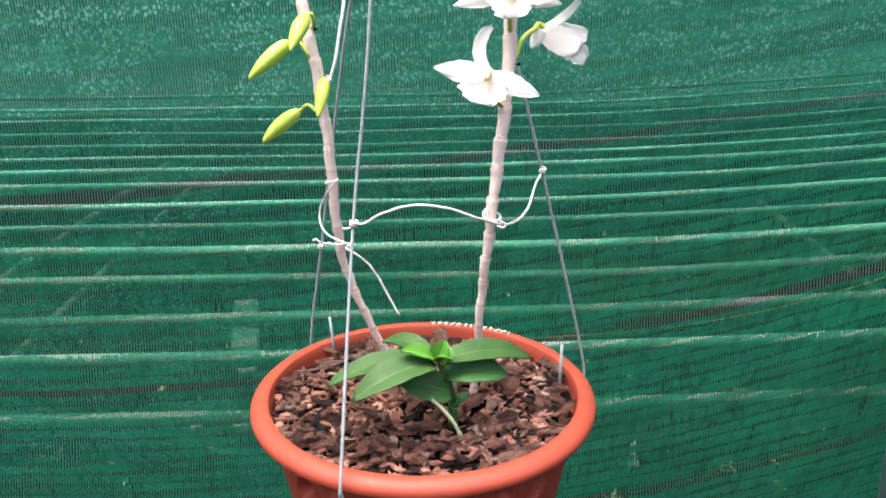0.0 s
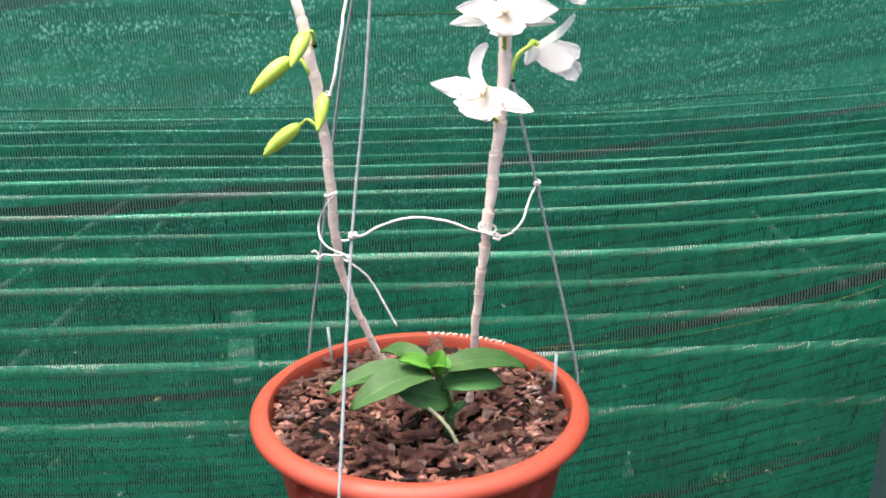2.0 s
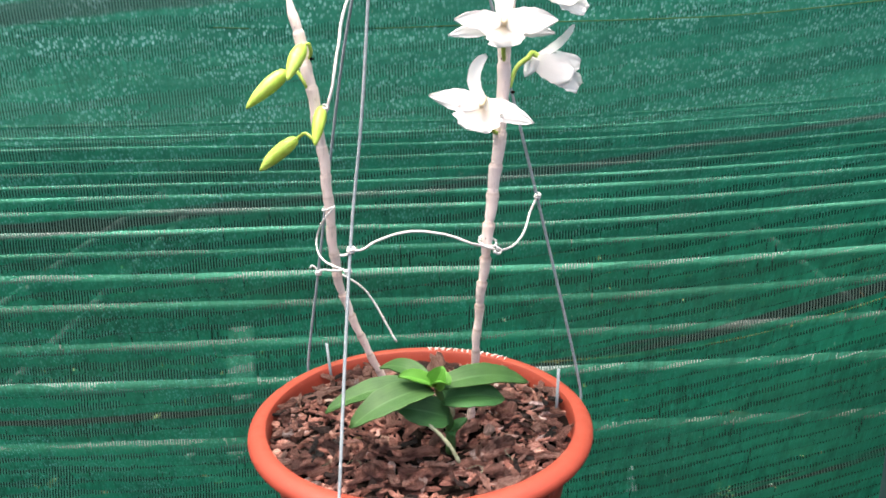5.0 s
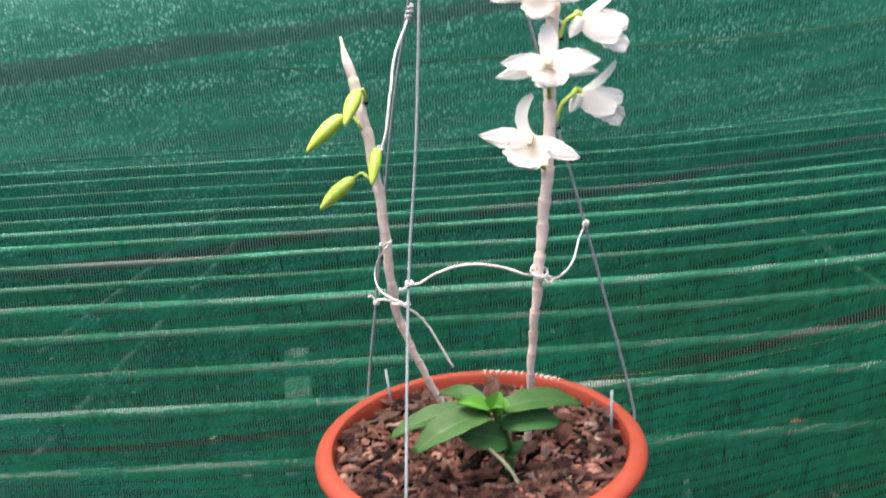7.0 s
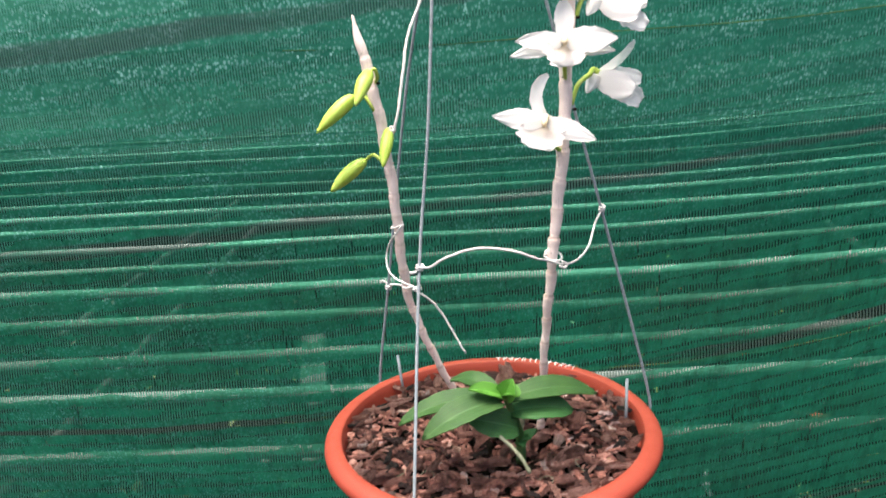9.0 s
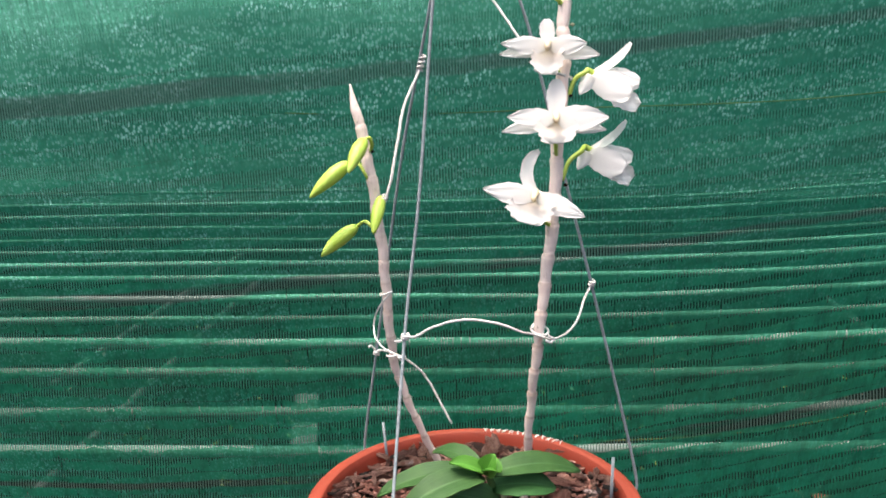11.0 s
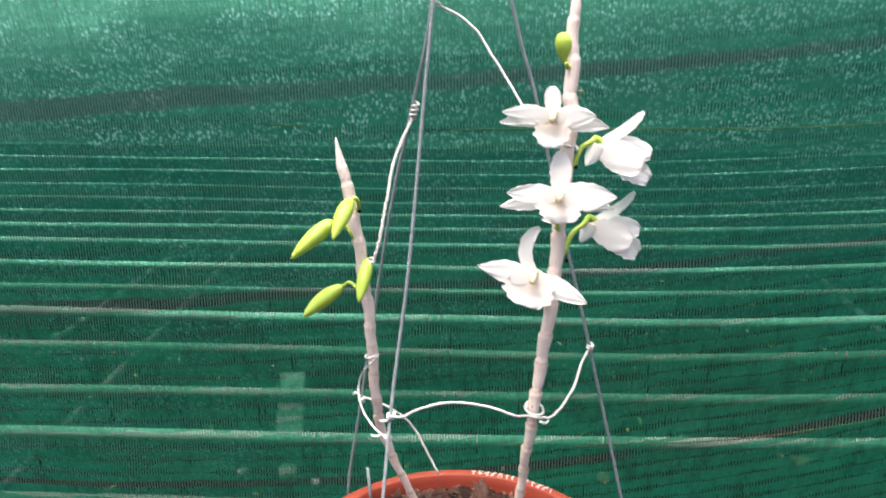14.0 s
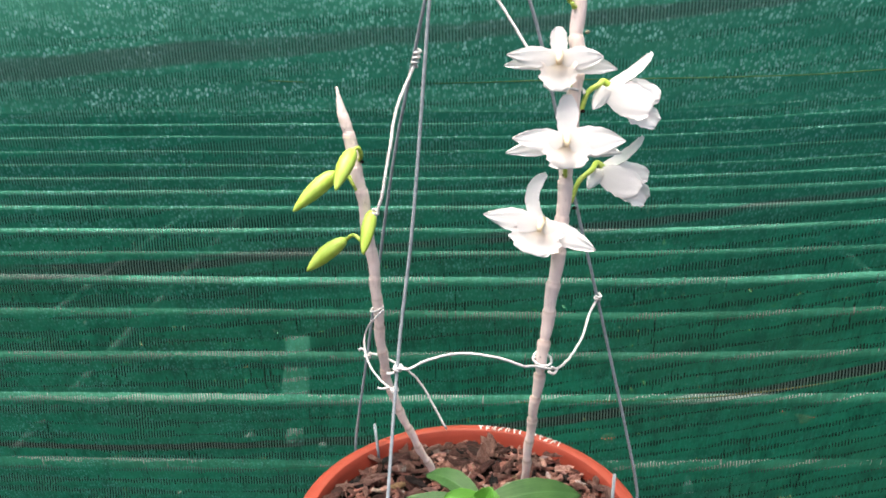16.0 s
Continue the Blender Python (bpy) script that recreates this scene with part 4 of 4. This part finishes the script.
front_flower((0.0415, -0.0480, 1.4235), (-0.22, -0.90, 0.18), (0.02, 0, 1),
             [(-1.0, 0.10, 0.0315, 0.0122, "petal"), (1.0, -0.36, 0.0310, 0.0112, "petal"), (-0.95, -0.02, 0.0260, 0.0100, "sepal"), (0.95, -0.42, 0.0275, 0.0085, "sepal")],
             (0.0300, 0.0080, 1.95, 0.10, -1.30), (0.0208, 0.0285, -0.18), 1.3, [(0.052, -0.034, 1.404), (0.048, -0.040, 1.406), (0.044, -0.043, 1.414), (0.042, -0.0445, 1.421)])
front_flower((0.0530, -0.0455, 1.4690), (-0.02, -0.92, 0.22), (0.0, 0, 1),
             [(-1.0, 0.04, 0.0275, 0.0112, "petal"), (1.0, 0.00, 0.0295, 0.0150, "petal"), (-0.97, -0.20, 0.0325, 0.0098, "sepal"), (0.96, -0.20, 0.0300, 0.0105, "sepal")],
             (0.0225, 0.0118, -0.10, -0.20, 0.05), (0.0186, 0.0245, 0.06), 4.1, [(0.0545, -0.032, 1.446), (0.0535, -0.040, 1.450), (0.0530, -0.0425, 1.458), (0.053, -0.042, 1.466)])
front_flower((0.0485, -0.0395, 1.5110), (-0.12, -0.93, 0.10), (0.0, 0, 1),
             [(-1.0, 0.06, 0.0265, 0.0100, "petal"), (1.0, 0.04, 0.0215, 0.0110, "petal"), (-0.96, -0.13, 0.0295, 0.0085, "sepal"), (0.97, -0.17, 0.0300, 0.0108, "sepal")],
             (0.0140, 0.0092, 0.12, -0.15, -0.16), (0.0208, 0.0190, -0.02), 7.7, [(0.0575, -0.0285, 1.494), (0.0530, -0.0330, 1.498), (0.0500, -0.0350, 1.504), (0.0485, -0.0360, 1.5085)])


def side_flower(c, seed, node, grow=1.0, horn=1.0):
    """A nodding flower seen from its side, its mouth to the right and down."""
    c = Vector(c)
    bm = bmesh.new()
    bmesh.ops.create_uvsphere(bm, u_segments=10, v_segments=8, radius=0.0046, matrix=Matrix.Translation(c + Vector((0.003, 0, -0.003))) @ Matrix.Diagonal((1.4, 1, 1.1, 1)))
    fl = part("flower", bm, M_PETAL, orchid, "nodding white flower seen from its side")
    g = grow

    def add(name, base, way, face, ln, wd, prof, **kw):
        b = bmesh.new()
        blade(b, c + Vector(base), way, face, ln * g, wd * g, prof, **kw)
        part(name, b, M_PETAL, fl)

    add("sepal", (0.001, 0, 0.0015), (0.90, 0.06, 0.34), (-0.35, -0.60, 0.72), 0.0315 * horn, 0.0082, horn_prof, curl=0.95 * horn, cup=0.10, ruffle=0.0002, seed=seed, nu=20, nv=6)
    add("petal", (0.000, 0.001, 0.0005), (0.97, -0.12, -0.16), (0.06, -0.92, 0.36), 0.0290, 0.0150, blunt_prof, curl=0.0, cup=-0.04, ruffle=0.0012, seed=seed + 1, nu=20, nv=6)
    add("petal", (0.001, 0.004, 0.000), (0.92, 0.34, -0.10), (-0.05, 0.80, 0.60), 0.0270, 0.0170, blunt_prof, curl=-0.25, cup=-0.10, ruffle=0.0012, seed=seed + 2, nu=20, nv=6)
    add("sepal", (-0.001, -0.004, -0.001), (0.92, -0.18, -0.38), (0.02, -1.0, 0.20), 0.0262, 0.0185, blunt_prof, curl=0.12, cup=-0.05, ruffle=0.0009, seed=seed + 3, nu=20, nv=6)
    add("sepal", (0.000, 0.003, -0.003), (0.78, 0.20, -0.58), (-0.30, 0.80, -0.40), 0.0260, 0.0130, sepal_prof, curl=-0.40, cup=-0.12, ruffle=0.0006, seed=seed + 5, nu=20, nv=6)
    add("spur", (-0.002, -0.005, 0.001), (-0.45, -0.10, -0.85), (-0.30, -0.95, 0.1), 0.0140, 0.0085, sepal_prof, curl=0.15, cup=-0.25, ruffle=0.0010, seed=seed + 6, nu=16, nv=6)
    b = bmesh.new()
    blade(b, c + Vector((0.003, 0, -0.004)), (0.86, -0.10, -0.54), (0.25, -0.80, 0.45), 0.0292 * g, 0.0180 * g, lip_prof, curl=-0.05, cup=0.16, ruffle=0.0020, seed=seed + 8, nu=20, nv=8, waves=7.0, frill=2.2)
    part("lip", b, M_LIP, fl, "frilled white lip", origin=tuple(c))
    b = bmesh.new()
    n = Vector(node)
    line = spline([n, n + (c - n) * 0.30 + Vector((-0.001, 0, 0.0065)), n + (c - n) * 0.66 + Vector((0, 0, 0.0062)), c + Vector((-0.003, 0, 0.0035)), c + Vector((0.001, 0, 0.001))], 6)
    tube(b, line, [0.0013 + 0.0006 * i / len(line) for i in range(len(line))], 9)
    part("stalk", b, M_STALK, fl, "arched yellow-green flower stalk")
    return fl


side_flower((0.0762, -0.0130, 1.4465), 2.2, (0.0580, -0.0300, 1.4310), 0.92)
side_flower((0.0765, -0.0205, 1.4935), 5.6, (0.0615, -0.0280, 1.4815), 0.98, 0.92)


def bud(base, tip, fat, stalk, seed, dry=False):
    base, tip = Vector(base), Vector(tip)
    prof = ((0.0, 0.25), (0.07, 0.62), (0.18, 0.86), (0.34, 1.0), (0.52, 0.97), (0.70, 0.80), (0.84, 0.54), (0.94, 0.31), (1.0, 0.08))
    sag = Vector((0, 0, 0.0012))
    bm = bmesh.new()
    line = [base.lerp(tip, t) + sag * math.sin(math.pi * t) for t, _ in prof]
    tube(bm, line, [1.12 * fat * w * (1 + 0.05 * math.sin(seed + 4 * t)) for t, w in prof], 14)
    # the seams between the closed sepals
    for v in bm.verts:
        q = v.co - base
        q = q - (tip - base) * (q.dot(tip - base) / (tip - base).length_squared)
        ang = math.atan2(q.x, q.z + q.y * 0.5)
        v.co -= q * (0.10 * max(0.0, math.cos(3 * ang + seed)) ** 3)
    b = part("bud", bm, M_BUD, orchid, "closed yellow-green flower bud")
    bm = bmesh.new()
    tube(bm, spline(stalk, 6), 0.0012, 8)
    part("stalk", bm, M_STALK, b)
    return b


bud((-0.0672, -0.0080, 1.4560), (-0.0749, -0.0291, 1.4365), 0.0044, [(-0.0650, -0.0010, 1.4480), (-0.0635, -0.0050, 1.4520), (-0.0645, -0.0075, 1.4568), (-0.0673, -0.0082, 1.4558)], 0.4)
bud((-0.0805, 0.0020, 1.4400), (-0.1055, -0.0086, 1.4180), 0.0050, [(-0.0665, 0.0000, 1.4265), (-0.0690, -0.0025, 1.4330), (-0.0745, -0.0005, 1.4405), (-0.0808, 0.0020, 1.4398)], 1.9)
bud((-0.0580, -0.0055, 1.4185), (-0.0616, -0.0228, 1.3962), 0.0040, [(-0.0605, 0.0010, 1.4090), (-0.0570, -0.0030, 1.4140), (-0.0565, -0.0050, 1.4185), (-0.0580, -0.0057, 1.4182)], 3.0)
bud((-0.0765, 0.0040, 1.3970), (-0.1018, 0.0010, 1.3765), 0.0047, [(-0.0615, 0.0010, 1.3915), (-0.0660, -0.0015, 1.3975), (-0.0712, 0.0015, 1.4005), (-0.0768, 0.0040, 1.3967)], 4.2)
bud((0.0520, -0.0265, 1.5540), (0.0540, -0.0250, 1.5375), 0.0041, [(0.0570, -0.0260, 1.5365), (0.0555, -0.0300, 1.5360), (0.0545, -0.0310, 1.5385)], 5.5)

leaf_prof = lambda t: max(0.05, 0.26 * (1 - t) + 0.88 * max(0.0, math.sin(math.pi * (0.03 + 0.97 * t) ** 1.0)) ** 0.62)


def leaf(base, tip, width, rise, mat, seed, face=(0, 0, 1), fold=0.16, name="leaf"):
    """An arching leaf from base to tip; rise: radians by which it starts above the straight line."""
    base, tip = Vector(base), Vector(tip)
    d = tip - base
    ln = d.length * (rise / math.sin(rise) if rise else 1)
    n = Vector(face)
    n = (n - d.normalized() * n.dot(d.normalized())).normalized()
    way = d.normalized() * math.cos(rise) + n * math.sin(rise)
    bm = bmesh.new()
    blade(bm, base, way, n, ln, width, leaf_prof, curl=-2 * rise, cup=-0.03, vee=fold, ruffle=0.0008, seed=seed, nu=14, nv=5, thick=0.0009, waves=3.0)
    return part(name, bm, mat, orchid)


bm = bmesh.new()
tube(bm, spline([(0.0205, -0.028, 1.186), (0.0200, -0.034, 1.210), (0.0150, -0.045, 1.232), (0.0108, -0.052, 1.250)], 5), [0.0036 - 0.0001 * i for i in range(16)], 10)
part("shoot", bm, M_LEAF, orchid, "short green leafy shoot")
leaf((0.0080, -0.0550, 1.2455), (-0.0409, -0.0800, 1.2312), 0.0195, 0.55, M_LEAF, 0.3, face=(0.1, -0.45, 1))
leaf((0.0060, -0.0510, 1.2450), (-0.0576, -0.0620, 1.2315), 0.0170, 0.52, M_LEAF, 1.3, face=(0, -0.30, 1))
leaf((0.0080, -0.0470, 1.2440), (-0.0262, -0.0215, 1.2440), 0.0150, 0.62, M_LEAF, 2.6, face=(0.2, -0.40, 1))
leaf((0.0130, -0.0500, 1.2450), (0.0725, -0.0200, 1.2312), 0.0180, 0.46, M_LEAF, 3.1, face=(0, -0.45, 1))
leaf((0.0150, -0.0470, 1.2340), (0.0556, -0.0380, 1.2285), 0.0205, 0.46, M_LEAF_OLD, 4.4, face=(-0.1, -0.60, 1))
leaf((0.0190, -0.0490, 1.2230), (-0.0155, -0.0585, 1.2355), 0.0205, 0.28, M_LEAF_OLD, 5.2, face=(0.1, -0.9, 0.8))
leaf((0.0095, -0.0530, 1.2470), (-0.0125, -0.0620, 1.2570), 0.0110, 0.40, M_LEAF_YOUNG, 6.1, face=(0, -0.5, 1), fold=0.3)
leaf((0.0110, -0.0530, 1.2470), (0.0201, -0.0580, 1.2490), 0.0125, 1.15, M_LEAF_YOUNG, 7.4, face=(0, -0.2, 1), fold=0.25)
leaf((0.0110, -0.0520, 1.2460), (0.0165, -0.0545, 1.2610), 0.0135, 0.30, M_LEAF_YOUNG, 7.9, face=(-0.3, -0.9, 0.4), fold=0.25)
for tip, s in (((0.0275, -0.0450, 1.2130), 8.0), ((0.0225, -0.0500, 1.2100), 8.6), ((0.0320, -0.0360, 1.2150), 9.1)):
    leaf((0.0195, -0.0340, 1.2030), tip, 0.0075, 0.30, M_LEAF_OLD, s, face=(0, -0.6, 1))
bm = bmesh.new()
tube(bm, spline([(0.0032, -0.0600, 1.2261), (0.0090, -0.0630, 1.2225), (0.0139, -0.0660, 1.2190), (0.0200, -0.0700, 1.2130), (0.0254, -0.0735, 1.2040)], 5), [0.0013, 0.0013, 0.0012, 0.0013, 0.0015] * 4 + [0.0010], 8)
part("aerial_root", bm, M_ROOT, orchid, "pale green root reaching into the bark")
bm = bmesh.new()
tube(bm, spline([(0.0215, 0.0080, 1.1880), (0.0225, 0.0065, 1.2120), (0.0260, 0.0050, 1.2205), (0.0315, 0.0030, 1.2220), (0.0365, 0.0020, 1.2170)], 6), 0.0027, 9)
part("aerial_root", bm, M_ROOT, orchid, "pale curled root beside the cane")


# ---- twine ----
def twine(label, runs, thick=0.00085):
    """One tied string; its runs are (points, steps)."""
    ob = thing("twine_tie", runs[0][0], label, "string", "plant ties")
    for k, pts in enumerate(runs):
        bm = bmesh.new()
        line = spline(pts, 6)
        tube(bm, [p + Vector((0.0003 * noise.noise((p * 300)), 0.0003 * noise.noise(p * 300 + Vector((9, 0, 0))), 0.0003 * noise.noise(p * 300 + Vector((0, 9, 0))))) for p in line], thick, 7)
        part("strand" if k == 0 else "knot", bm, M_TWINE, ob)
    return ob


def ring(c, r, tilt=(0, 0, 0), turns=1.15, rise=0.002, start=0.0):
    """Points of a loop of string around something upright."""
    c = Vector(c)
    m = Euler(tilt).to_matrix()
    n = max(12, int(12 * turns))
    return [c + m @ Vector((r * math.cos(start + 2 * math.pi * turns * k / n), r * math.sin(start + 2 * math.pi * turns * k / n), rise * k / n)) for k in range(n + 1)]


twine("white cotton string tying a cane to the hanger wires", [
    [(-0.0385, -0.0515, 1.3365), (-0.0320, -0.0530, 1.3375), (-0.0230, -0.0540, 1.3430), (-0.0100, -0.0545, 1.3475), (0.0030, -0.0550, 1.3490), (0.0200, -0.0540, 1.3460), (0.0330, -0.0520, 1.3405), (0.0400, -0.0440, 1.3365), (0.0465, -0.0400, 1.3335), (0.0510, -0.0360, 1.3310), (0.0555, -0.0310, 1.3300), (0.0620, -0.0150, 1.3275), (0.0690, 0.0050, 1.3270), (0.0740, 0.0150, 1.3320), (0.0780, 0.0250, 1.3410), (0.0828, 0.0300, 1.3495)],
    ring((0.0448, -0.0335, 1.3355), 0.0055, (0.25, 0.25, 0), 1.1, 0.002, 3.0),
    ring((-0.0396, -0.0505, 1.3350), 0.0019, (0.2, 0.3, 0), 2.2, 0.0035),
    ring((0.0829, 0.0300, 1.3490), 0.0018, (0.1, 0.3, 0), 2.3, 0.0040),
    [(0.0500, -0.0400, 1.3345), (0.0530, -0.0385, 1.3320), (0.0515, -0.0400, 1.3300), (0.0480, -0.0410, 1.3315)],
    [(-0.0410, -0.0520, 1.3345), (-0.0440, -0.0530, 1.3340), (-0.0455, -0.0525, 1.3345)],
], 0.00082)
twine("thin white string looping from a cane to the wire", [
    [(-0.0535, -0.0030, 1.3530), (-0.0600, -0.0010, 1.3455), (-0.0650, 0.0050, 1.3380), (-0.0685, 0.0080, 1.3275), (-0.0665, -0.0010, 1.3215), (-0.0600, -0.0200, 1.3210), (-0.0515, -0.0400, 1.3235), (-0.0455, -0.0510, 1.3250), (-0.0400, -0.0535, 1.3230)],
    ring((-0.0588, 0.0060, 1.3490), 0.0042, (0.1, -0.3, 0), 1.2, 0.002),
    ring((-0.0405, -0.0530, 1.3225), 0.0018, (0.2, -0.3, 0), 2.2, 0.003),
    [(-0.0440, -0.0520, 1.3250), (-0.0480, -0.0535, 1.3245), (-0.0510, -0.0535, 1.3250)],
], 0.00065)
twine("white string with a long loose end tied to the back wire", [
    [(-0.0795, 0.0760, 1.2835), (-0.0720, 0.0690, 1.2870), (-0.0620, 0.0640, 1.2860), (-0.0516, 0.0635, 1.2802), (-0.0430, 0.0665, 1.2715), (-0.0360, 0.0680, 1.2605), (-0.0280, 0.0670, 1.2450), (-0.0195, 0.0650, 1.2285)],
    ring((-0.0790, 0.0760, 1.2810), 0.0019, (0.3, 0.2, 0), 2.2, 0.004),
    [(-0.0795, 0.0760, 1.2850), (-0.0830, 0.0750, 1.2885), (-0.0850, 0.0750, 1.2870)],
], 0.00088)
twine("white ribbon string running from a cane up the back wire", [
    [(-0.0575, -0.0040, 1.4080), (-0.0570, -0.0080, 1.4120), (-0.0540, -0.0085, 1.4200), (-0.0510, -0.0060, 1.4310), (-0.0490, 0.0000, 1.4450), (-0.0470, 0.0060, 1.4580), (-0.0460, 0.0140, 1.4690), (-0.0430, 0.0220, 1.4810), (-0.0385, 0.0300, 1.4920), (-0.0350, 0.0340, 1.5000)],
    ring((-0.0352, 0.0345, 1.4995), 0.0017, (0, 0.25, 0), 3.6, 0.0110),
    ring((-0.0560, -0.0075, 1.4170), 0.0016, (0.4, 0.2, 0), 1.5, 0.002),
], 0.00095)
twine("white string from the hanger top to the flowering cane", [
    [(-0.0165, 0.0020, 1.5675), (-0.0040, -0.0050, 1.5618), (0.0068, -0.0100, 1.5530), (0.0130, -0.0150, 1.5435), (0.0205, -0.0200, 1.5330), (0.0315, -0.0300, 1.5165), (0.0400, -0.0330, 1.5040), (0.0460, -0.0360, 1.4985), (0.0530, -0.0370, 1.4960), (0.0590, -0.0340, 1.4940)],
    ring((-0.0185, 0.0000, 1.5690), 0.0030, (0, 0.15, 0), 3.6, 0.0130),
    ring((0.0580, -0.0280, 1.4935), 0.0052, (0.2, 0.35, 0), 0.55, 0.002, -0.3),
], 0.00078)

# ---- bark in the pot ----
def hollow(x, y):
    """How far the bark sinks round the shoot and the foot of the flowering cane."""
    return 0.010 * math.exp(-((x - 0.022) ** 2 + (y + 0.030) ** 2) / 0.030 ** 2) + 0.006 * math.exp(-((x + 0.010) ** 2 + (y + 0.052) ** 2) / 0.018 ** 2) + 0.010 * math.exp(-((x - 0.035) ** 2 + (y - 0.002) ** 2) / 0.017 ** 2)


mulch = thing("bark_mulch", (0, 0, 1.17), "coarse reddish pine bark chips filling the pot", "bark mulch")
# near-black sheet under the chips: shade of the gaps put into its colour
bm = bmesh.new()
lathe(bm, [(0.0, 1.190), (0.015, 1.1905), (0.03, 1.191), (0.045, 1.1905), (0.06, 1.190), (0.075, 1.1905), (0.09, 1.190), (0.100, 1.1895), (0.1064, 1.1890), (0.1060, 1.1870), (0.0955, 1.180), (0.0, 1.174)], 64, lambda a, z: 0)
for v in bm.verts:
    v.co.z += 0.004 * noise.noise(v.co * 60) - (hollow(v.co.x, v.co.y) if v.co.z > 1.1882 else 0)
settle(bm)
part("substrate", bm, M_SHADE_SCAR, mulch, "near-black sheet standing in for shade between the chips")
rng = random.Random(21)


def chip_points(rng):
    """One flake of bark, about 1 long: a ragged outline, thin, bowed and broken on top."""
    n = rng.choice((8, 9, 10, 11))
    wd, th = rng.uniform(0.24, 0.54), rng.uniform(0.05, 0.13)
    ang = sorted(2 * math.pi * (k + rng.uniform(-0.35, 0.35)) / n for k in range(n))
    rad = [rng.uniform(0.55, 1.22) for _ in ang]
    bow, twist = rng.uniform(-0.35, 0.30), rng.uniform(-0.5, 0.5)

    def lay(s, z, rough):
        out = []
        for a, r in zip(ang, rad):
            x, y = 0.5 * s * r * math.cos(a), 0.5 * s * wd * r * math.sin(a)
            out.append((x, y, z + bow * x * x + twist * x * y + rng.uniform(-rough, rough)))
        return out

    return lay(rng.uniform(0.88, 1.0), -th / 2, 0.02), lay(1.0, th / 2, 0.06), lay(0.55, th / 2 + 0.03, 0.08), (rng.uniform(-0.08, 0.08), 0, th / 2 + rng.uniform(-0.03, 0.09))


def chip_mesh(bm, rng, m=None):
    low, mid, top, cap = chip_points(rng)
    mk = (lambda p: bm.verts.new(m @ Vector(p))) if m else (lambda p: bm.verts.new(p))
    a, b, c, d = [mk(p) for p in low], [mk(p) for p in mid], [mk(p) for p in top], mk(cap)
    n = len(a)
    for k in range(n):
        j = (k + 1) % n
        bm.faces.new((a[k], a[j], b[j], b[k]))
        if k % 2:
            bm.faces.new((b[k], b[j], c[j]))
            bm.faces.new((b[k], c[j], c[k]))
        else:
            bm.faces.new((b[k], b[j], c[k]))
            bm.faces.new((b[j], c[j], c[k]))
        bm.faces.new((c[k], c[j], d))
    bm.faces.new(a[::-1])


KINDS = []
for k in range(26):
    bm = bmesh.new()
    chip_mesh(bm, rng)
    KINDS.append(mesh_from("bark_chip", bm, M_BARK, smooth=False))


def chip_pose(rng, depth, big, small, wide):
    while True:
        r, a = 0.1068 * math.sqrt(rng.random()), rng.uniform(0, 2 * math.pi)
        s = rng.uniform(small, wide) * (rng.uniform(1.3, 1.7) if rng.random() < big and r < 0.088 else 1.0)
        x, y = r * math.cos(a), r * math.sin(a)
        if r + 0.14 * s > 0.1064:
            continue
        if math.hypot(x - 0.036, y - 0.014) < 0.006 or math.hypot(x + 0.024, y - 0.052) < 0.006 or math.hypot(x - 0.0205, y + 0.030) < 0.006:
            continue
        z = 1.1972 + depth + 0.0035 * noise.noise((x * 28, y * 28, 2)) - 0.0050 * (r / 0.105) ** 6 - hollow(x, y) - TILT * (0.11 - y)
        flat = 1.0 if r < 0.082 else 0.45
        rot = Euler((flat * rng.gauss(0, 0.34), flat * rng.gauss(0, 0.32), rng.uniform(0, 6.3))).to_matrix().to_4x4()
        return Matrix.Translation((x, y, z)) @ rot @ Matrix.Diagonal((s * 1.1, s * rng.uniform(0.75, 1.2), s * rng.uniform(0.8, 1.3), 1))


# the lower chips, joined
bm = bmesh.new()
for k in range(1150):
    chip_mesh(bm, rng, chip_pose(rng, rng.uniform(-0.005, 0.0015), 0.03, 0.0085, 0.0140))
tagged(part("bark_rest", bm, M_BARK_REST, mulch, "smaller bark chips below", smooth=False), kind="stuff")
# the upper ones, each by itself
for k in range(300):
    ob = new("bark_chip", rng.choice(KINDS))
    ob.matrix_basis = chip_pose(rng, rng.uniform(0.001, 0.0070), 0.28, 0.0095, 0.0175)
    adopt(ob, mulch)
# a few thin pale fibres among them
for k in range(4):
    a, r = rng.uniform(3.8, 5.8), rng.uniform(0.05, 0.095)
    x, y = r * math.cos(a), r * math.sin(a)
    z, way = 1.2025 - TILT * (0.11 - y), rng.uniform(0, 6.3)
    bm = bmesh.new()
    tube(bm, spline([(x + 0.004 * i * math.cos(way + 0.5 * i), y + 0.004 * i * math.sin(way + 0.5 * i), z + (0.0, 0.0012, 0.001, -0.002)[i]) for i in range(4)], 4), 0.00016, 5)
    part("fibre", bm, M_ROOT, mulch, "thin pale root fibre")
